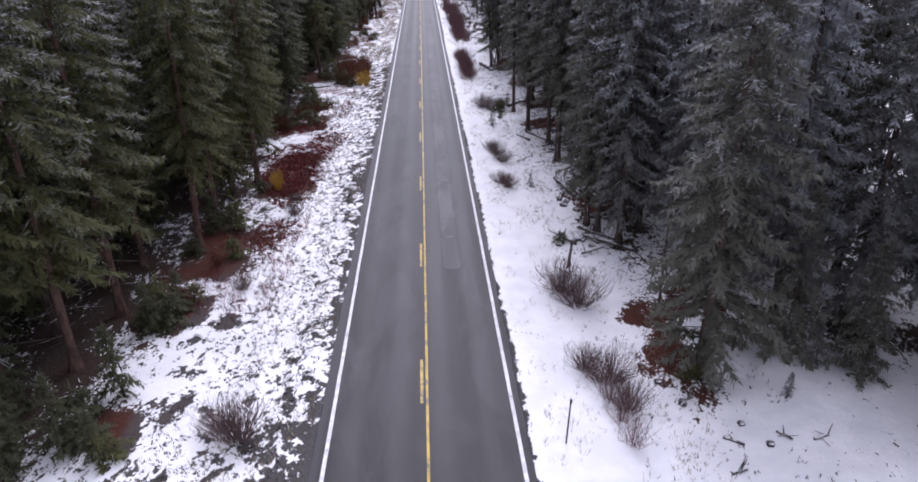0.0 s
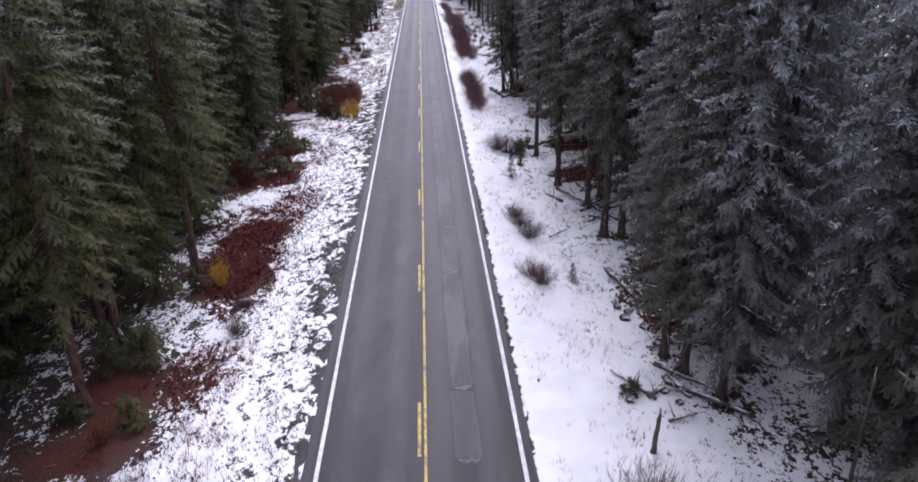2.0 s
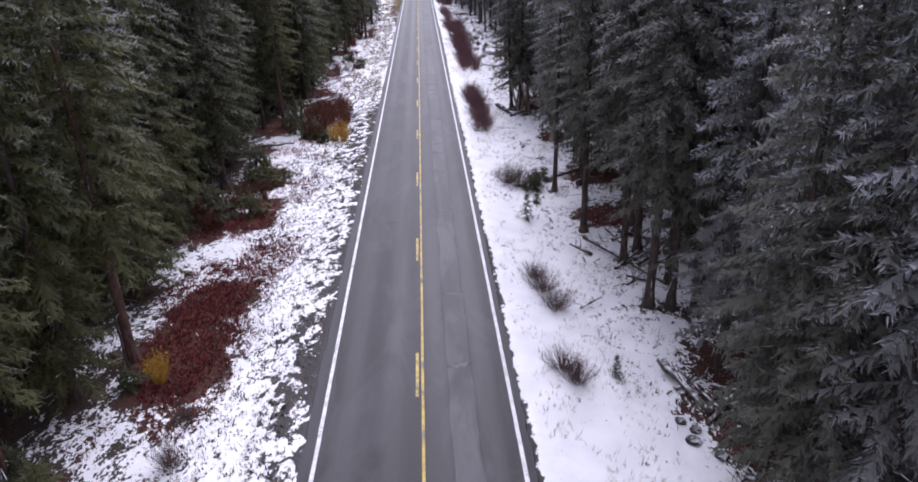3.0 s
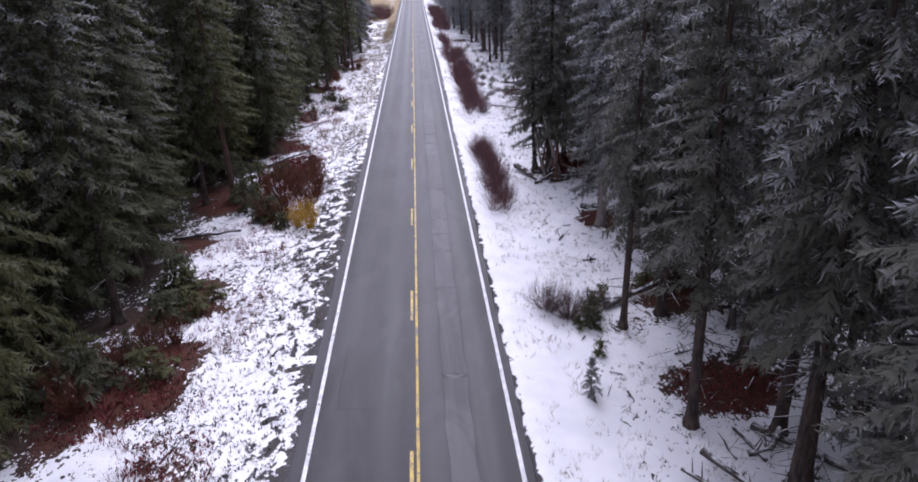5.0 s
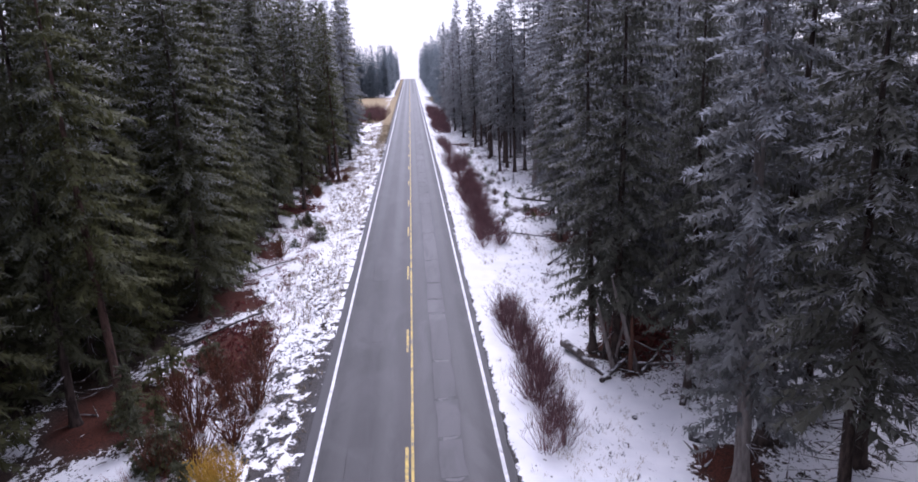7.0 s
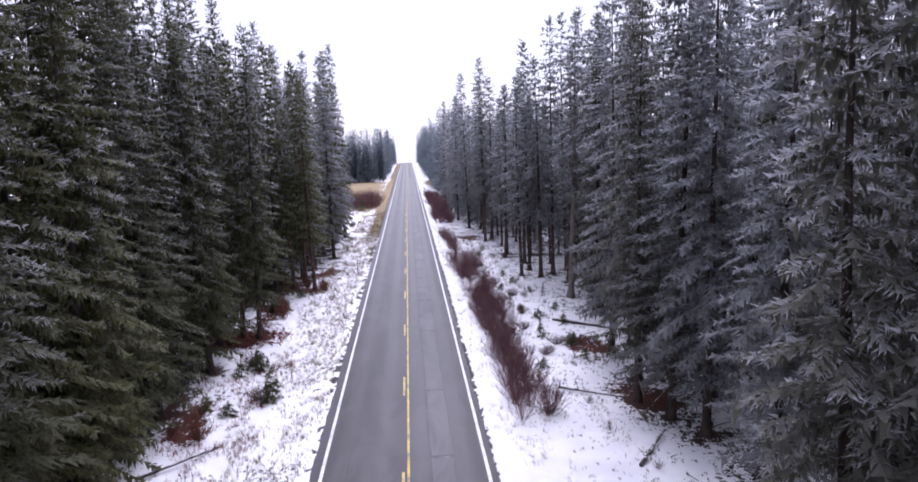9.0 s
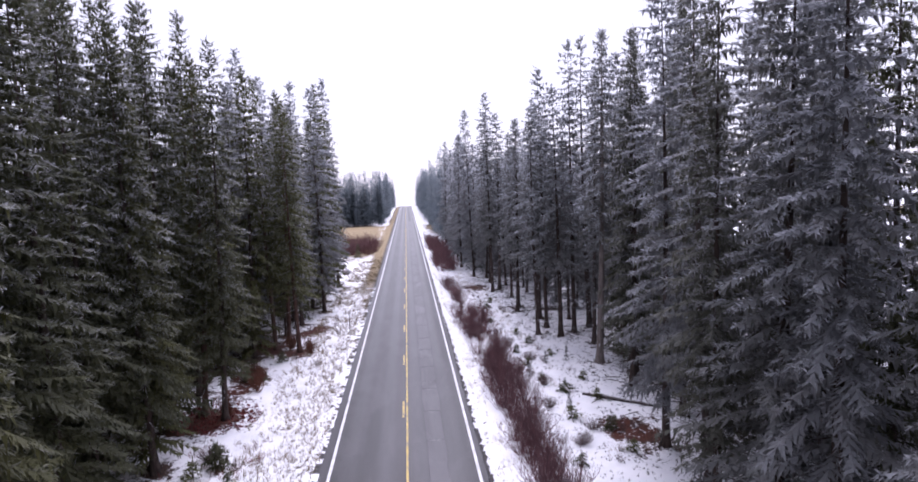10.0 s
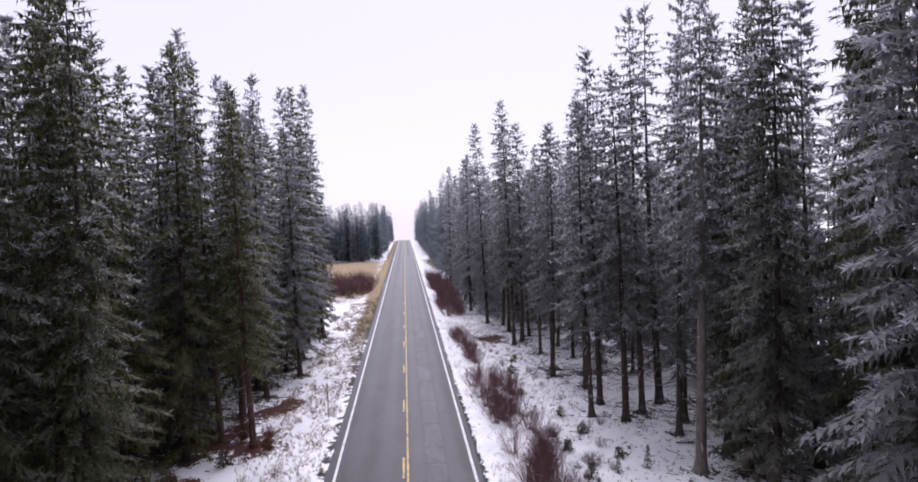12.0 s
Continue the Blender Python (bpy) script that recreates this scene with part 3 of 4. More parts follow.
# ---- conifers ----
def sprays(soup, base, way, length, width, inner, rng, blades=3):
    """Needle sprigs, turned every way round their twig: a herringbone of blades."""
    n = len(base)
    side = np.cross(way, rng.rand(n, 3) - 0.5)
    side /= np.linalg.norm(side, axis=1, keepdims=True) + 1e-9
    L, W = length[:, None], width[:, None]
    dim, bright = inner * 0.6, np.minimum(1, inner * 0.6 + 0.4)
    low, a = [], []
    for at, turn, reach, wide in ((0.0, 0.0, 1.0, 0.6), (0.1, 0.8, 0.38, 1.15), (0.28, -0.8, 0.36, 1.15), (0.48, 0.75, 0.32, 1.0), (0.64, -0.7, 0.28, 0.9))[:blades]:
        d = way * math.cos(turn) + side * math.sin(turn)
        cross = side * math.cos(turn) - way * math.sin(turn)
        root = base + way * L * at
        low += [root - cross * W * 0.5 * wide, root + cross * W * 0.5 * wide, root + d * L * reach]
        a += [dim + (bright - dim) * at, dim + (bright - dim) * at, bright]
    v = np.stack(low, 1).reshape(-1, 3)
    soup.add(v, np.arange(len(v)).reshape(-1, 3), np.stack(a, 1).ravel())


def fingers(soup, base, way, across, length, width, inner, outer):
    """Twigs set with needles: one slim blade each, broad at its root."""
    v = np.stack([base - across * width[:, None], base + across * width[:, None], base + way * length[:, None]], 1).reshape(-1, 3)
    soup.add(v, np.arange(len(v)).reshape(-1, 3), np.stack([inner, inner, outer], 1).ravel())


def unit(v):
    return v / (np.linalg.norm(v, axis=1, keepdims=True) + 1e-9)


def bough(soup, p0, az, L, rise, fall, rng, core, step, wide, fringe=True):
    """One drooping bough: a roof of close twigs along its rib, a fringe of finer ones at its sides, and hanging ones below."""
    up = np.array((0, 0, 1.0))
    out = np.array((math.cos(az), math.sin(az), 0))
    tang = np.array((-out[1], out[0], 0))
    rib = lambda s: p0 + out * (L * s)[:, None] + up * (L * (rise * s - fall * s * s + 0.5 * np.maximum(0, s - 0.6) ** 2))[:, None]
    spread = lambda s: np.maximum(0.10, L * wide * np.minimum(1, s / 0.35) ** 0.7 * (1.05 - 0.8 * s))
    m = max(3, int(L / core))
    s = np.linspace(0.06, 0.95, m + 1)
    for side in (-1, 1):
        mid = s[:-1] + 0.12 * rng.rand(m)
        w = spread(mid) * (0.45 + 0.5 * rng.rand(m))
        tip = rib(np.minimum(1, mid + 0.8 * w / L)) + side * tang * w[:, None] - up * (w * (0.30 + 0.35 * rng.rand(m)))[:, None]
        v = np.stack([rib(s[:-1]), rib(s[1:]), tip], 1).reshape(-1, 3)
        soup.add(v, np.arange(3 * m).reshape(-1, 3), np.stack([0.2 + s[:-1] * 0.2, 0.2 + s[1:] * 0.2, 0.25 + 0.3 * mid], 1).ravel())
    if not fringe:
        return
    n = max(4, int(L / step))
    for side in (-1, 1):
        q = int(n * 2.1)
        s = 0.10 + 0.88 * (np.arange(q) + rng.rand(q)) / q
        turn = np.radians(20 + 55 * rng.rand(q)) * side
        d = unit(out * np.cos(turn)[:, None] + tang * np.sin(turn)[:, None] + up * (rise - 1.5 * fall * s - 0.1 + 0.8 * (rng.rand(q) - 0.5))[:, None])
        w = spread(s)
        at = rng.rand(q) ** 0.8
        root = rib(s) + tang * (side * w * at * 0.85)[:, None] + out * (w * at * 0.4)[:, None] - up * (w * at * (0.2 + 0.2 * rng.rand(q)))[:, None]
        far = (0.14 + 0.18 * rng.rand(q)) * (step / 0.15) ** 0.6 * min(1.0, 0.45 + L / 3)
        flat = unit(np.cross(d, up) + (rng.rand(q, 3) - 0.5) * 1.2)
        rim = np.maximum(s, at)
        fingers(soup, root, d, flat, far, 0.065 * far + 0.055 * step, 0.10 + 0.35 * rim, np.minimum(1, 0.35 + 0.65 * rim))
    k = max(3, int(n * 0.8))
    s = 0.2 + 0.8 * rng.rand(k)
    d = unit(out * (0.5 + 0.6 * rng.rand(k))[:, None] + tang * (1.6 * (rng.rand(k) - 0.5))[:, None] + up * (0.15 + 0.45 * rng.rand(k))[:, None])
    far = (0.12 + 0.16 * rng.rand(k)) * min(1.0, 0.5 + L / 3) * (step / 0.18) ** 0.5
    off = tang * (spread(s) * 1.1 * (rng.rand(k) - 0.5))[:, None]
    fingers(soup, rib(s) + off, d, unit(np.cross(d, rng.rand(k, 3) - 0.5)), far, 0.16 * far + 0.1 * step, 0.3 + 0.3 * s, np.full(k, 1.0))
    s = 0.15 + 0.8 * rng.rand(k)
    d = unit(out * (0.3 * rng.rand(k))[:, None] + tang * (1.0 * (rng.rand(k) - 0.5))[:, None] - up)
    far = (0.25 + 0.3 * rng.rand(k)) * min(1.0, 0.3 + L / 3)
    off = tang * (spread(s) * 1.4 * (rng.rand(k) - 0.5))[:, None]
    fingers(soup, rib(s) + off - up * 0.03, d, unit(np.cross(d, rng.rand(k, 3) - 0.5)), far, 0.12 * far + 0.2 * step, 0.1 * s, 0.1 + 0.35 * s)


def conifer(seed, H, z0, R, gap=0.62, per=6, core=0.36, step=0.15, wide=0.28, fill=1.0, ragged=0.38, trunk_r=0.20, sides=8, dead=26, dead_top=0.0, dead_long=1.3, taper=0.54, fringe=True):
    """A spruce: its crown of drooping boughs, and its trunk with bend, root flare and dead lower branches."""
    rng = np.random.RandomState(seed)
    crown, trunk, twigs = Soup(), Soup(), Soup()
    bend = (rng.rand(2) - 0.5) * 0.9
    axis = lambda z: np.stack([bend[0] * np.sin(z / H * 2.2), bend[1] * np.sin(z / H * 1.7), z], -1)
    zs = np.array([-0.5, 0.0, 0.25, 0.8, 2, 4, 7, 11, 15, 19, H * 0.93, H]) * (1 if H > 20.5 else H / 21.0)
    zs[-2:] = H * 0.93, H
    rad = trunk_r * np.interp(zs / H, (0, 0.01, 0.035, 0.3, 0.8, 1), (1.75, 1.4, 1.05, 0.8, 0.2, 0.04))
    rad[0] = rad[1]
    trunk.tube(axis(zs), rad, sides)
    z, lean, swell = z0, rng.rand() * 6.28, rng.rand() * 6.28
    while z < H - 0.15:
        u = (z - z0) / (H - z0)
        reach = R * (1 - u) ** taper * min(1.0, 0.72 + 1.6 * u) * (1 + 0.10 * math.sin(z * 0.9 + swell)) + 0.12
        for k in range(per):
            if rng.rand() > fill:
                continue
            az = 6.283 * (k + rng.rand() * 1.2) / per + z * 2.4
            L = max(0.16, reach * (1 - ragged * rng.rand() ** 0.9) * (1 + 0.14 * math.sin(az + lean)))
            p0 = axis(np.array(min(z + (rng.rand() - 0.5) * gap * 0.7, H - 0.1)))
            rise = np.interp(u, (0, 0.5, 0.85, 1), (0.0, 0.12, 0.3, 0.9)) + (rng.rand() - 0.5) * 0.34
            fall = np.interp(u, (0, 0.5, 1), (0.40, 0.40, 0.25)) + (rng.rand() - 0.5) * 0.24
            bough(crown, p0, az, L, rise, fall, rng, core, step, wide, fringe)
        z += gap * (0.8 + 0.4 * rng.rand()) * np.interp(u, (0, 0.5, 1), (1.05, 0.85, 0.42))
    n = 10
    d = unit(np.stack([rng.rand(n) - 0.5, rng.rand(n) - 0.5, np.full(n, 0.9)], 1))
    fingers(crown, axis(np.linspace(H - 0.7, H + 0.05, n)), d, unit(np.cross(d, rng.rand(n, 3) - 0.5)), np.full(n, 0.3), np.full(n, 0.035), np.full(n, 0.5), np.full(n, 1.0))
    for k in range(dead):
        zz = 1.4 + rng.rand() * max(2.0, z0 + 2.0, dead_top)
        az, L = rng.rand() * 6.283, 0.5 + dead_long * rng.rand()
        p0 = axis(np.array(zz))
        out = np.array((math.cos(az), math.sin(az), -0.15 - 0.35 * rng.rand()))
        twigs.tube([p0, p0 + out * L * 0.55, p0 + out * L + (0, 0, 0.12 * L - 0.1)], [0.025, 0.016, 0.006], 3, False)
    return crown, trunk, twigs


KINDS = {
    # kind: settings, needles, bark, label
    "dense": (dict(z0=1.3, R=3.6), M_NEEDLES, M_BARK, "tall dense dark green spruce lightly dusted with snow"),
    "olive": (dict(z0=1.2, R=3.5), M_NEEDLES_OLIVE, M_BARK, "tall olive-green spruce with a little snow on its boughs"),
    "low": (dict(z0=1.5, R=3.5), M_NEEDLES_DUSTED, M_BARK, "broad dark spruce with frosted boughs almost to the ground"),
    "tall": (dict(z0=6.0, R=3.1, dead=34), M_NEEDLES_DUSTED, M_BARK, "tall spruce on a long bare dark trunk in snow"),
    "high": (dict(z0=3.2, R=3.2), M_NEEDLES_DUSTED, M_BARK, "tall spruce with a bare dark lower trunk in snow"),
    "green_high": (dict(z0=3.2, R=3.3), M_NEEDLES, M_BARK, "tall dark green spruce with a bare lower trunk"),
    "green_tall": (dict(z0=6.0, R=3.1, dead=34), M_NEEDLES_OLIVE, M_BARK_RED, "tall olive-green spruce on a long bare reddish trunk"),
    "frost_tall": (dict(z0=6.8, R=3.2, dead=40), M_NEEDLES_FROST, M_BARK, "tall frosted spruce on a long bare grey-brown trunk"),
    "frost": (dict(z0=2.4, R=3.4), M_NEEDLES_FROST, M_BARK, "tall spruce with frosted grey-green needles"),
    # frosted, and greyed further by haze put into the needles
    "hoar": (dict(z0=3.0, R=3.3), M_NEEDLES_HOAR_HAZE, M_BARK, "tall frosted spruce among snow, grey haze put into its needle colour"),
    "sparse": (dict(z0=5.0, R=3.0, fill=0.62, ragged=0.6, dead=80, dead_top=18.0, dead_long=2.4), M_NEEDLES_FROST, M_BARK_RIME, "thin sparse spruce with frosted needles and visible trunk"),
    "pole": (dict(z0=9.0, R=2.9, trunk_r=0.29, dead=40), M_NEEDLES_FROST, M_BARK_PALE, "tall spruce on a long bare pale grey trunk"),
    "woody": (dict(z0=5.2, R=3.3, dead=34), M_NEEDLES_OLIVE, M_BARK_RED, "tall olive-green spruce on a bare reddish trunk"),
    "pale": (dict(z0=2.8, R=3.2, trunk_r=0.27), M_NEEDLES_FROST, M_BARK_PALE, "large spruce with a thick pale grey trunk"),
}


def make_tree(kind, seed, distant):
    settings, needles, bark, label = KINDS[kind]
    if distant:
        settings = dict(settings, gap=0.76, step=0.22, core=0.45)
    crown, trunk, twigs = conifer(seed, 24.0, **settings)
    tree = tagged(new("spruce_tree"), label, "tree", "spruces along the road")
    stem = part("trunk", trunk.mesh("trunk", bark, True), tree)
    rimed = needles in (M_NEEDLES_FROST, M_NEEDLES_HOAR_HAZE)
    tagged(part("deadwood", twigs.mesh("deadwood", M_BARK_RIME if rimed else M_BARK), stem, "rimed dead branches" if rimed else "dark dead branches"), kind="stuff")
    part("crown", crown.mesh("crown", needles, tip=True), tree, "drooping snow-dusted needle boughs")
    return tree


def plant_wood():
    rng = random.Random(9)
    stock, used = {}, set()

    def plant(x, y, h, kind, behind=False):
        if x < 0 and y < 166 and kind in ("high", "tall"):
            kind = "green_" + kind
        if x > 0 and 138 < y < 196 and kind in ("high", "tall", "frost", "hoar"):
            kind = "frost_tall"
        key = (kind, rng.randrange(2), y > (128 if behind else 146) and kind != "sparse")
        if key not in stock:
            stock[key] = make_tree(kind, 100 + 10 * sorted(KINDS).index(kind) + key[1], key[2])
        first = stock[key]
        s = h / 24.0
        m = pose(x, y, float(land(x, y)) + 0.02, rng.uniform(-1.5, 1.5), rng.uniform(-1.5, 1.5), rng.uniform(0, 360))
        w = s * rng.uniform(0.85, 1.12)
        m = m @ Matrix.Diagonal((w, w, s, 1))
        if first.name in used:
            made = copy_thing(first, m)
            made.matrix_basis = m
        else:
            used.add(first.name)
            first.matrix_basis = m

    for x, y, h, kind in TREES:
        plant(x, y, h, kind)
    for x, y, h in NEAR_WOOD:
        if x < 0:
            kinds = ("woody", "woody", "high", "woody") if y < 47 else ("high", "olive", "dense") if 128 < y < 146 else ("high", "olive", "tall") if 128 < y < 158 else ("high", "frost", "olive", "olive") if y > 158 else ("dense", "olive", "olive", "dense", "high")
        else:
            # paler kinds farther down the road: their colour holds haze besides frost
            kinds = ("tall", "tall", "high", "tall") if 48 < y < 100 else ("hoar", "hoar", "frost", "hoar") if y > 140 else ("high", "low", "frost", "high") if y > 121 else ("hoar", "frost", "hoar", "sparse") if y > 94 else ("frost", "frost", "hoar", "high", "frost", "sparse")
        plant(x, y, h, rng.choice(kinds), abs(x) - wood_edge(x, y) > 2.6)


plant_wood()


def woods(name, places, models, needles, label, seed):
    """Many trees too deep in the wood to count, as one mesh of needles and one of trunks."""
    rng = random.Random(seed)
    cv, ct, ca, tv, tt = [], [], [], [], []
    nc = nt = 0
    for x, y, h in places:
        crown, trunk = rng.choice(models)
        s, turn = h / 24.0, rng.uniform(0, 6.283)
        w = s * rng.uniform(0.85, 1.2)
        r = np.array(((math.cos(turn) * w, math.sin(turn) * w, 0), (-math.sin(turn) * w, math.cos(turn) * w, 0), (0, 0, s)))
        at = np.array((x, y, float(land(x, y))))
        cv.append(crown[0] @ r + at), ct.append(crown[1] + nc), ca.append(crown[2])
        tv.append(trunk[0] @ r + at), tt.append(trunk[1] + nt)
        nc, nt = nc + len(crown[0]), nt + len(trunk[0])
    top = tagged(new(name), label, "trees", kind="stuff")
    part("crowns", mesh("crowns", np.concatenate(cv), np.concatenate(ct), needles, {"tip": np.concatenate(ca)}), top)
    part("trunks", mesh("trunks", np.concatenate(tv), np.concatenate(tt), M_BARK, None, True), top)


def models(seeds, **settings):
    out = []
    for s in seeds:
        crown, trunk, _ = conifer(s, 24.0, dead=0, sides=5, **settings)
        out.append((crown.join(), trunk.join()))
    return out


MID = models((501, 502, 503, 504), z0=0.8, R=3.3, gap=1.1, per=6, core=0.7, step=0.5, wide=0.36)
BACK = models((701, 702), z0=1.0, R=3.4, gap=1.2, per=6, core=1.2, wide=0.8, trunk_r=0.20, fringe=False)
FAR = models((601, 602, 603), z0=1.6, R=3.3, gap=0.9, per=6, core=0.7, wide=0.62, trunk_r=0.12, fringe=False)
woods("deep_wood", [p for p in DEEP_WOOD if p[0] < 0 and p[1] < 140], MID, M_NEEDLES, "dense dark spruce wood behind the edge trees", 1)
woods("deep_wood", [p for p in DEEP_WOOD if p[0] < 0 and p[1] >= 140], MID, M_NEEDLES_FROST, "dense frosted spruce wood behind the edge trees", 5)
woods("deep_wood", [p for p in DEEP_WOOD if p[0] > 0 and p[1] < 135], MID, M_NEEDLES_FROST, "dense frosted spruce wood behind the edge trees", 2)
# farther part of the wood: haze in the needle colour, with the frost
woods("deep_wood", [p for p in DEEP_WOOD if p[0] > 0 and p[1] >= 135], MID, M_NEEDLES_HOAR_HAZE, "dense frosted spruce wood, grey haze put into its needle colour", 4)


def far_places():
    rng = random.Random(12)
    out = []
    for _ in range(200):
        out.append((-rng.uniform(8.6, 62), 352 + 45 * rng.random() ** 1.5, rng.uniform(13, 21)))
    for _ in range(80):
        out.append((-rng.uniform(8.4, 14), rng.uniform(385, 640), rng.uniform(14, 22)))
    for _ in range(170):
        out.append((8.8 + 12 * rng.random() ** 1.5, rng.uniform(262, 640), rng.uniform(14, 24)))
    return out


def back_places():
    """The wood goes on behind its edge."""
    rng = random.Random(13)
    out = []
    for side, y1 in ((-1, 225), (1, 330)):
        for k in range(270):
            out.append((side * (26 + 50 * rng.random() ** 1.6), rng.uniform(8, y1), rng.uniform(16, 22)))
    return out


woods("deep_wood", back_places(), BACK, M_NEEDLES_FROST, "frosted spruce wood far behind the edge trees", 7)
# these needles carry the haze of distance in their colour
woods("far_wood", far_places(), FAR, M_NEEDLES_HAZE, "distant frosted spruce wood beyond the meadow, blue-grey haze in its colour", 3)


# ---- shrubs ----
def shrub_mesh(seed, stems, height, spread, thick=0.011, name="twigs", material=None):
    """Bare stems that fan out from one base, with side twigs."""
    rng = np.random.RandomState(seed)
    main, ends = Soup(), []
    for k in range(stems):
        az, lean = rng.rand() * 6.283, rng.rand() ** 0.7
        out = np.array((math.cos(az), math.sin(az), 0)) * spread * lean
        h = height * (0.65 + 0.45 * rng.rand()) * (1 - 0.35 * lean)
        p0 = out * 0.25 + (rng.rand(3) - 0.5) * (0.12, 0.12, 0)
        p0[2] = -0.08
        kink = (rng.rand(3) - 0.5) * 0.14
        pts = [p0, p0 + out * 0.3 + (0, 0, h * 0.4) + kink, p0 + out * 0.65 + (0, 0, h * 0.74) - kink * 0.6, p0 + out * 0.85 + (0, 0, h)]
        main.tube(pts, [thick, thick * 0.8, thick * 0.55, thick * 0.25], 3, False)
        for j in range(3):
            f = 0.3 + 0.6 * rng.rand()
            i = min(2, int(f * 3))
            q = pts[i] + (pts[i + 1] - pts[i]) * (f * 3 - i)
            d = np.array((rng.rand() - 0.5, rng.rand() - 0.5, 0.55 + 0.4 * rng.rand())) * height * 0.34
            ends.append(q + d * 0.8)
            main.tube([q, q + d], [thick * 0.5, thick * 0.2], 3, False)
    return main, np.array(ends)


def make_shrub(seed, stems, height, spread, material, name, label, leaves=None, group="bare shrubs along the verge", thick=0.013, count=340):
    main, v = shrub_mesh(seed, stems, height, spread, thick)
    top = tagged(new(name, main.mesh(name, material)), label, "shrub", group)
    if leaves:
        rng = np.random.RandomState(seed + 1)
        pick = v[rng.randint(0, len(v), count)] + (rng.rand(count, 3) - 0.5) * (0.12, 0.12, 0.5)
        soup = Soup()
        d = rng.rand(count, 3) - (0.5, 0.5, 0.1)
        d /= np.linalg.norm(d, axis=1, keepdims=True)
        sprays(soup, pick, d, np.full(count, 0.12), np.full(count, 0.03), np.ones(count), rng)
        part("foliage", soup.mesh("foliage", leaves), top, "dry leaves on the twigs")
    return top


def put(ob, x, y, s=1.0, turn=0.0, sink=0.0, squash=1.0):
    ob.matrix_basis = pose(x, y, float(land(x, y)) - sink, 0, 0, turn) @ Matrix.Diagonal((s, s, s * squash, 1))
    return ob


def place_all(stock, places, seed):
    """Sets the first ones of the stock, then copies."""
    rng = random.Random(seed)
    for i, (x, y, s) in enumerate(places):
        ob = stock[i % len(stock)]
        if i >= len(stock):
            ob = copy_thing(ob, Matrix())
        put(ob, x, y, s * rng.uniform(0.88, 1.12), rng.uniform(0, 360), 0.0, rng.uniform(0.88, 1.12))


GREY = [make_shrub(200 + i, 130, 1.6, 1.3, M_GREY_TWIG, "bare_shrub", "leafless grey-brown shrub standing in snow", thick=0.012) for i in range(3)]
place_all(GREY, [(-7.2, 20.6, 1.25), (7.9, 29.6, 1.3), (7.2, 30.9, 1.25), (7.0, 24.2, 0.95), (7.9, 23.4, 1.0), (8.2, 21.4, 0.9), (-8.0, 21.2, 0.8),
                 (6.2, 54.8, 0.8), (5.9, 47.9, 0.8), (6.3, 46.9, 0.75), (6.5, 53.0, 0.85), (6.0, 56.2, 0.7), (7.2, 70.6, 0.85), (6.4, 71.4, 1.0), (6.2, 97.0, 0.6),
                 (8.3, 71.0, 0.8), (-9.8, 33.0, 0.6), (-8.8, 43.5, 0.6), (-10.2, 127.5, 0.7), (-9.0, 46.0, 0.5), (8.9, 133.0, 0.5), (9.6, 138.0, 0.5), (9.9, 145.0, 0.55),
                 (10.6, 129.0, 0.5), (8.8, 150.0, 0.6), (9.4, 127.0, 0.45), (-9.6, 205.0, 0.7), (-8.6, 121.0, 0.6)], 1)
def scrub():
    """Small grey bushes scattered over the snow before the wood."""
    rng = random.Random(77)
    out = []
    for x0, x1, y0, y1, n in ((8.4, 13.0, 122, 180, 34), (7.6, 11.0, 102, 122, 8), (-9.5, -6.5, 120, 200, 12)):
        for _ in range(n):
            out.append((rng.uniform(x0, x1), rng.uniform(y0, y1), rng.uniform(0.3, 0.6)))
    return out


SCRUB = [make_shrub(270 + i, 34, 1.3, 0.9, M_GREY_TWIG, "bare_shrub", "small grey twiggy bush dotted over the snow", thick=0.012) for i in range(2)]
place_all(SCRUB, scrub(), 8)
RED_SHRUBS = [make_shrub(220 + i, 38, 1.8, 1.0, M_WILLOW, "willow_shrub", "leafless red-brown willow shrub in snow beside the road", group="red willows beside the road") for i in range(3)]


def willow_rows():
    rng = random.Random(31)
    out = [(7.6, 22.0, 0.8), (7.7, 20.6, 0.85), (7.8, 19.2, 0.8), (7.4, 23.2, 0.7)]
    for y0, y1, x0, x1, n in ((85, 101, 5.2, 6.5, 30), (115.5, 147, 5.8, 7.9, 76), (150.5, 165, 5.3, 8.1, 28), (171, 177, 5.3, 6.6, 7), (179, 185, 5.2, 6.4, 6), (203, 222, 5.0, 8.2, 26), (222, 262, 5.0, 8.6, 46)):
        for k in range(n):
            out.append((rng.uniform(x0, x1), y0 + (y1 - y0) * (k + rng.random()) / n, rng.uniform(0.85, 1.15) * (1.35 if y0 > 200 else 1)))
    for k in range(34):
        out.append((-rng.uniform(6.8, 15), rng.uniform(236, 256), rng.uniform(1.7, 2.2)))
    return out


